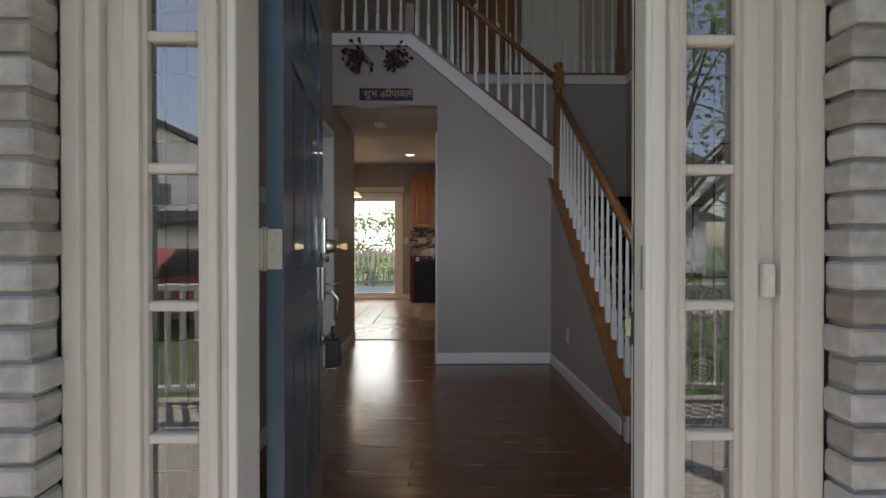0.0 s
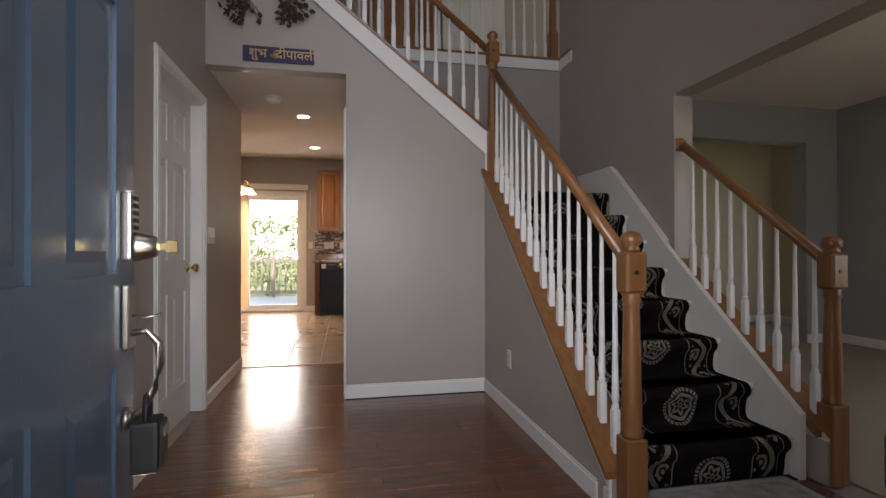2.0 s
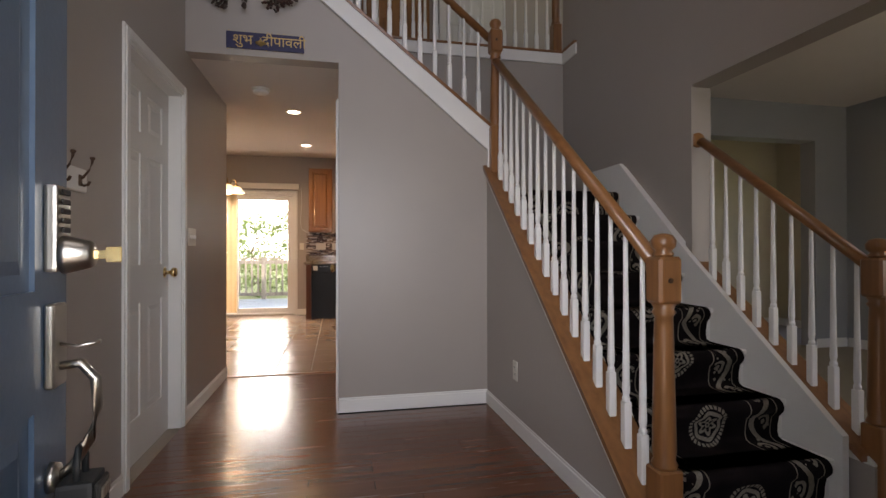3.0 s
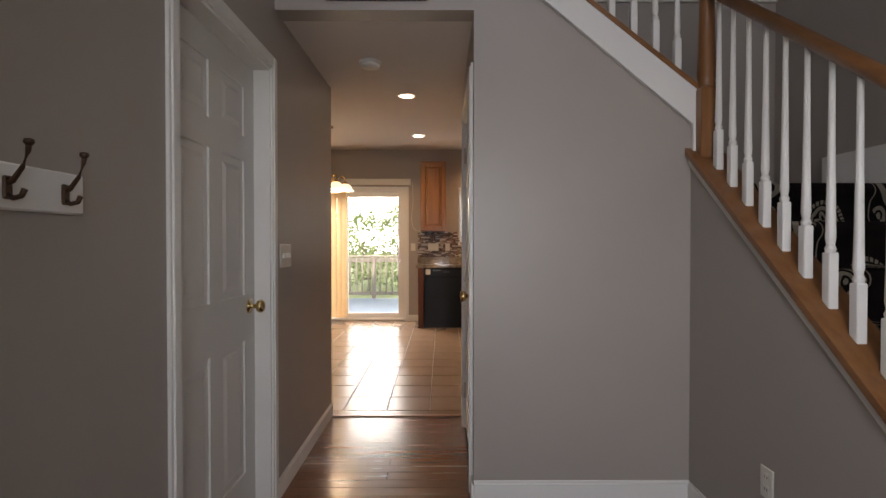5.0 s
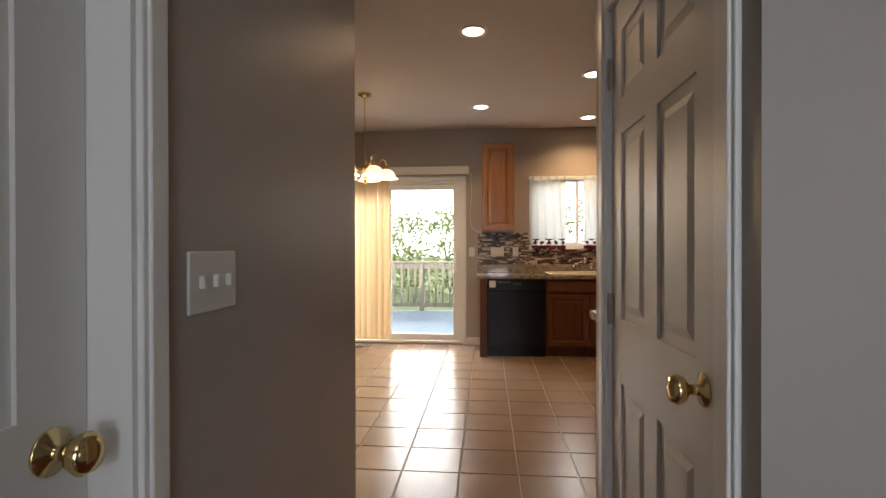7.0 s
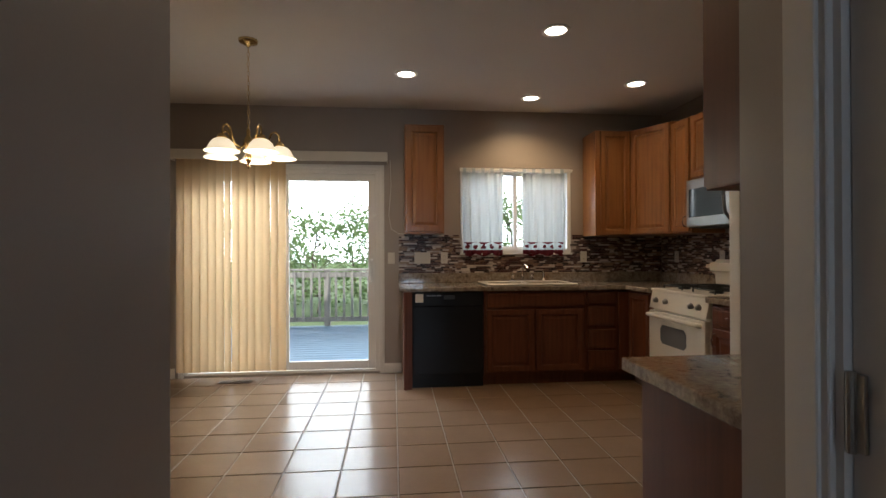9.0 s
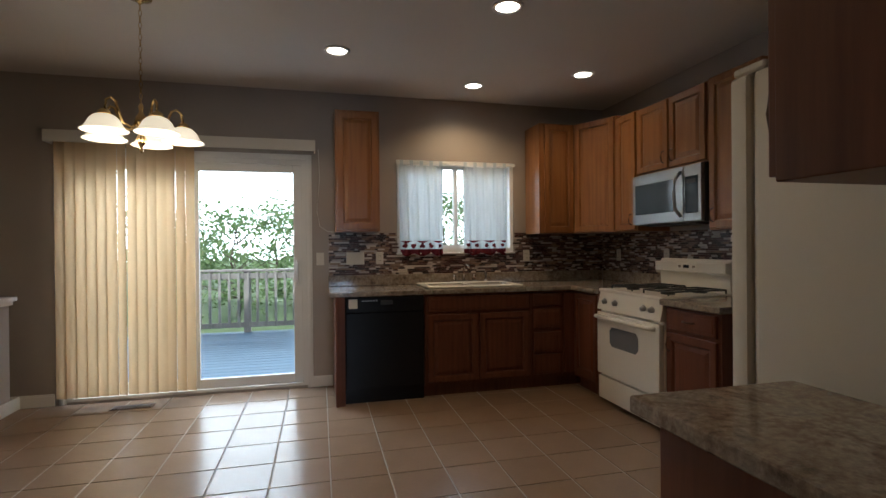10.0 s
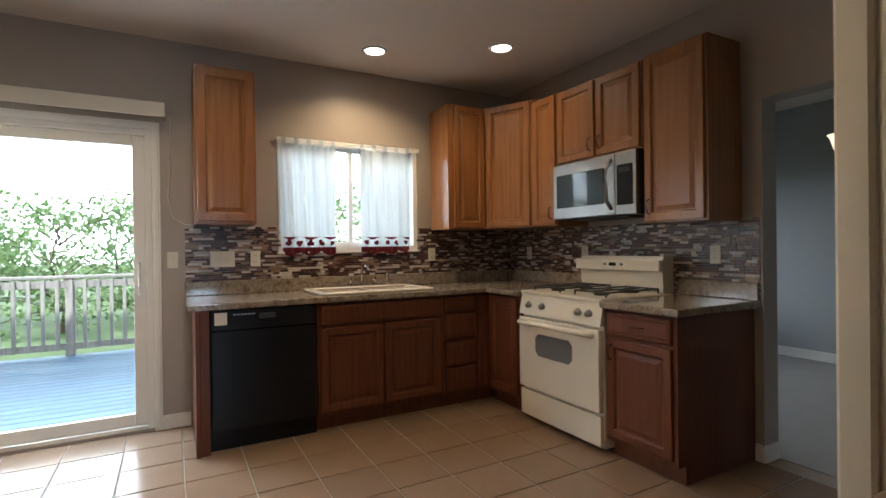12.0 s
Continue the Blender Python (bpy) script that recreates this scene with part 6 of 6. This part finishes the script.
def leafy_tree(x, y, h, spread, seed, n=2600, size=0.11, low=0.25, z0=-0.42):
    """Tapered trunk, forked limbs and a crown of many small leaves in uneven clumps."""
    t = thing("tree", (x, y, z0), "leafy green deciduous tree", "tree", "garden trees")
    r = random.Random(seed)
    trunk = tube([(x, y, z0), (x + r.uniform(-.1, .1), y, z0 + h * 0.25), (x + r.uniform(-.2, .2), y + r.uniform(-.2, .2), z0 + h * 0.55), (x, y, z0 + h * 0.9)],
                 [0.035 * h * 0.6, 0.026 * h * 0.6, 0.016 * h * 0.6, 0.004 * h], 9)
    clumps = []
    for i in range(26):
        f = r.uniform(low, 1.0)
        a = r.uniform(0, 6.283)
        rad = spread * math.sqrt(r.random()) * (1.15 - abs(f - 0.5))
        c = Vector((x + rad * math.cos(a), y + rad * math.sin(a), z0 + h * f))
        clumps.append((c, r.uniform(0.35, 0.8) * spread * 0.45))
        s = Vector((x, y, z0 + h * max(0.18, f - 0.22)))
        tube([tuple(s), tuple((s + c) / 2 + Vector((0, 0, 0.12))), tuple(c)], [0.012 * h * 0.5, 0.007 * h * 0.5, 0.01], 5, trunk)
    part("trunk", trunk, M["bark"], t)
    verts, faces = [], []
    for i in range(n):
        c, cr = clumps[r.randrange(len(clumps))]
        p = c + Vector((r.gauss(0, 1), r.gauss(0, 1), r.gauss(0, 0.7))) * cr * 0.6
        q = Euler((r.uniform(-1, 1), r.uniform(-1, 1), r.uniform(0, 6.28))).to_matrix()
        L = size * r.uniform(0.6, 1.3)
        k = len(verts)
        verts += [tuple(p + q @ Vector(v)) for v in ((-L * 0.5, 0, 0), (0, -L * 0.3, L * 0.08), (L * 0.55, 0, 0), (0, L * 0.3, L * 0.08))]
        faces.append((k, k + 1, k + 2, k + 3))
    me = bpy.data.meshes.new("crown")
    me.from_pydata([Vector(v) - ORIGIN[t] for v in verts], [], faces)
    me.materials.append(M["leaf"])
    o = new("crown", me)
    o.parent = t
    return t


for i, (x, y, h, s) in enumerate(((-7.5, 19, 3.0, 2.2), (-4.6, 20.5, 2.6, 2.0), (-2.6, 18.5, 2.5, 1.7), (-0.7, 21, 3.0, 2.0), (1.2, 18.8, 2.6, 1.8), (3.0, 20, 3.2, 2.2), (5.6, 22, 3.2, 2.4),
                                  (-11, 22, 3.6, 2.6), (-6.4, 27, 4.2, 2.6), (1.5, 28, 4.0, 2.4), (7.5, 28, 4.4, 3.0), (-2.2, 26.5, 3.3, 2.2), (-15, 26, 4.4, 3.2))):
    leafy_tree(x, y, h, s, 20 + i, 2500 if y < 22 else 1200, 0.13 if y < 22 else 0.2, 0.05)

# ---- outside, front: what the sidelights reflect ----
prail = thing("porch_railing", (0, -1.6, -0.14), "white painted porch railing", "railing", kind="structure")
pb = mesh_of("picket", box(-0.018, -0.018, 0, 0.018, 0.018, 0.80, 0.003), M["white"])
for x0, x1 in ((-2.5, -0.75), (0.75, 2.5)):
    part("top_rail", box(x0, -1.645, 0.72, x1, -1.555, 0.77, 0.008), M["white"], prail)
    part("bottom_rail", box(x0, -1.63, -0.06, x1, -1.57, -0.02, 0.006), M["white"], prail)
    for i in range(15):
        o = new("picket", pb)
        o.parent = prail
        o.location = (x0 + 0.06 + i * 0.116, 0, 0.10)
for x in (-2.5, -0.7, 0.7, 2.5):
    part("post", boxes((x - 0.06, -1.66, -0.14, x + 0.06, -1.54, 2.62), (x - 0.08, -1.68, -0.14, x + 0.08, -1.52, 0.02), bevel=0.008), M["white"], prail)
setting("road", box(-120, -17, -0.415, 120, -10, -0.40), M["asphalt"], "grey asphalt street", "road")
setting("pavement", box(-120, -9.2, -0.42, 120, -7.8, -0.33), M["porch"], "concrete sidewalk", "pavement")
setting("kerb", box(-120, -10.0, -0.42, 120, -9.85, -0.28), M["porch"], "concrete kerb", "kerb")


def house(x, y, w):
    """Two-storey neighbour with a garage, gable roof and windows."""
    h = thing("neighbour_house", (x, y, -0.42), "pale sided two-storey house with a dark gable roof across the street", "house", "houses across the street")
    part("wall", box(x - w / 2, y - 8, -0.42, x + w / 2, y, 5.0), M["siding"], h)
    part("roof", prism([(x - w / 2 - 0.5, 4.9), (x, 7.4), (x + w / 2 + 0.5, 4.9), (x + w / 2 + 0.5, 5.1), (x, 7.7), (x - w / 2 - 0.5, 5.1)], 'y', y - 8.5, y + 0.5), M["roof"], h)
    part("gable", prism([(x - w / 2, 5.0), (x + w / 2, 5.0), (x, 7.3)], 'y', y - 0.1, y - 0.02), M["siding"], h)
    part("porch_roof", prism([(y, 2.9), (y + 1.8, 2.4), (y + 1.8, 2.25), (y, 2.6)], 'x', x - w / 2, x + w / 2), M["roof"], h)
    part("garage_door", box(x - w / 2 + 0.6, y + 0.001, -0.4, x - w / 2 + 3.6, y + 0.06, 1.9), M["white"], h)
    for wx in (x - w * 0.28, x + w * 0.02, x + w * 0.30):
        wd = part("window", box(wx - 0.5, y + 0.001, 3.1, wx + 0.5, y + 0.08, 4.4), M["white"], h)
        part("pane", box(wx - 0.43, y + 0.08, 3.17, wx + 0.43, y + 0.085, 4.33), M["darkglass"], wd)


house(-14.5, -24, 9.5)
house(-3.0, -25, 9.5)
house(9.5, -24, 10)


def car(x, y, turn):
    """Saloon car: lofted body with a cabin, wheels and lamps."""
    c = thing("car", (x, y, -0.40), "parked red car at the kerb", "car", turn=turn)
    part("body", prism([(-2.2, 0.35), (-2.25, 0.70), (-1.5, 0.88), (-0.9, 1.38), (0.7, 1.42), (1.45, 0.95), (2.15, 0.85), (2.25, 0.35)], 'y', -0.85, 0.85), M["red"], c)
    part("windows", prism([(-1.38, 0.92), (-0.88, 1.33), (0.66, 1.36), (1.28, 0.96)], 'y', -0.856, 0.856), M["darkglass"], c)
    for wx in (-1.4, 1.4):
        for wy in (-0.86, 0.70):
            w = part("wheel", lathe([(0.2, 0), (0.31, 0), (0.33, 0.03), (0.33, 0.13), (0.31, 0.16), (0.2, 0.16)], 22, (wx, wy, 0.33), axis='Y'), M["rubber"], c, smooth=False)
            part("rim", lathe([(0.20, 0.01), (0.19, 0.165), (0.05, 0.17)], 16, (wx, wy, 0.33), axis='Y'), M["steel"], w)
    for wy in (-0.6, 0.6):
        part("headlight", box(2.16, wy - 0.16, 0.62, 2.26, wy + 0.16, 0.78, 0.03), M["plastic"], c)


car(-5.2, -7.0, 95)
leafy_tree(3.4, -4.6, 5.2, 2.2, 71, 4200, 0.10, 0.4)
leafy_tree(6.5, -7.0, 6.0, 2.6, 72, 3000, 0.12, 0.35)
leafy_tree(-9.0, -8.4, 4.2, 1.6, 73, 2200, 0.12, 0.4)

# ---- pieces of floors and walls ----
floor = setting("floor_foyer", box(-0.94, 1.235, -0.012, 2.10, KIT_Y - 0.03, -0.010), M["slot"], "dark reddish-brown strip wood floor", "floor")
rnd = random.Random(11)
PW = 0.0826
plank_me = {}


def plank_mesh(n):
    if n not in plank_me:
        plank_me[n] = mesh_of("plank", box(-n / 2 + 0.0006, -PW / 2 + 0.0006, -0.009, n / 2 - 0.0006, PW / 2 - 0.0006, 0.0, 0.0012), M["plank"])
    return plank_me[n]


for j in range(53):
    y = 1.237 + PW * (j + 0.5)
    x1 = 2.08 if y < 2.8 else (0.0 if y > HALL_Y - 0.02 else KNEE)
    x = LEFT
    first = True
    while x < x1 - 0.02:
        n = rnd.choice((0.5, 0.8, 1.1)) if first else rnd.choice((0.8, 1.1, 1.4))
        first = False
        n = round(min(n, x1 - x), 2)
        if x1 - x - n < 0.15:
            n = round(x1 - x, 2)
        o = new("plank", plank_mesh(n))
        o.parent = floor
        o.location = (x + n / 2, y, 0.0)
        x += n

tiles = setting("floor_kitchen", box(-2.95, KIT_Y + 0.012, -0.0058, 2.30, BACK, -0.0052), M["grout"], "terracotta square tiles with dark grout", "floor")
TP = 0.318
tile_me = mesh_of("tile", box(-TP / 2 + 0.004, -TP / 2 + 0.004, -0.005, TP / 2 - 0.004, TP / 2 - 0.004, 0.0, 0.002), M["tile"])
for i in range(17):
    for j in range(13):
        o = new("tile", tile_me)
        o.parent = tiles
        o.location = (-3.102 + TP * (i + 0.5), 5.768 + TP * (j + 0.5), 0.0)
        o.rotation_euler = (rnd.uniform(-0.0012, 0.0012), rnd.uniform(-0.0012, 0.0012), rnd.choice((0, 1, 2, 3)) * math.pi / 2)
edge = setting("floor_tile_edge", box(LEFT, KIT_Y + 0.012, -0.005, 0.0, 5.764, -0.0005), M["tile"], "cut row of terracotta tile", "floor")


def mosaic(name, axis, face, a0, a1, z0, z1, skip=None):
    """Thin glass strips in rows, of mixed lengths."""
    verts, faces = [], []
    r = random.Random(17)
    row = 0.0163
    z = z0
    while z < z1 - row * 0.6:
        a = a0 - r.uniform(0, 0.05)
        while a < a1:
            ln = r.choice((0.03, 0.045, 0.062, 0.092))
            p, q = max(a, a0) + 0.0008, min(a + ln, a1) - 0.0008
            a += ln
            zz0, zz1 = z + 0.0008, z + row - 0.0008
            if q - p < 0.01 or (skip and skip[0] - 0.01 < (p + q) / 2 < skip[1] + 0.01 and zz1 > skip[2]):
                continue
            d = 0.006 + r.uniform(0, 0.0015)
            k = len(verts)
            for e in (0.0005, d):
                for u, w in ((p, zz0), (q, zz0), (q, zz1), (p, zz1)):
                    verts.append((u, face - e, w) if axis == 'y' else (face - e, u, w))
            faces += [(k + 4, k + 5, k + 6, k + 7), (k, k + 1, k + 5, k + 4), (k + 1, k + 2, k + 6, k + 5), (k + 2, k + 3, k + 7, k + 6), (k + 3, k, k + 4, k + 7)]
        z += row
    me = bpy.data.meshes.new(name)
    me.from_pydata(verts, [], faces)
    me.materials.append(M["mosaic"])
    o = new(name, me)
    return tagged(o, "brown, grey and maroon glass strip mosaic backsplash", "backsplash", kind="stuff")


mosaic("backsplash", 'y', BACK, -0.525, KRIGHT - 0.01, CT + 0.10, 1.40, (0.10, 1.30, 1.19))
mosaic("backsplash_side", 'x', KRIGHT, 7.565, BACK - 0.008, CT + 0.10 - 0.1, 1.385)

BH = 0.067
for s in (-1, 1):
    x_in = -0.803 if s < 0 else 0.817
    col = setting("wall_brick", box(min(x_in + s * 0.014, x_in + s * 0.9), 1.034, -0.14, max(x_in + s * 0.014, x_in + s * 0.9), 1.098, 2.6), M["mortar"], "whitewashed brick facing beside the entry", "wall")
    meshes = {n: mesh_of("brick", box(-n / 2, 1.018, 0, n / 2, 1.098, BH - 0.011, 0.006), M["brick"]) for n in (0.205, 0.0975)}
    for c in range(41):
        x = 0.0
        lens = [0.205, 0.205, 0.205, 0.205] if c % 2 else [0.0975, 0.205, 0.205, 0.205]
        for n in lens:
            o = new("brick", meshes[n])
            o.parent = col
            o.location = (x_in + s * (x + n / 2) + rnd.uniform(-0.004, 0.004), rnd.uniform(-0.007, 0.004), -0.16 + c * BH)
            o.rotation_euler = (0, rnd.uniform(-0.010, 0.010), rnd.uniform(-0.005, 0.005))
            x += n + 0.011
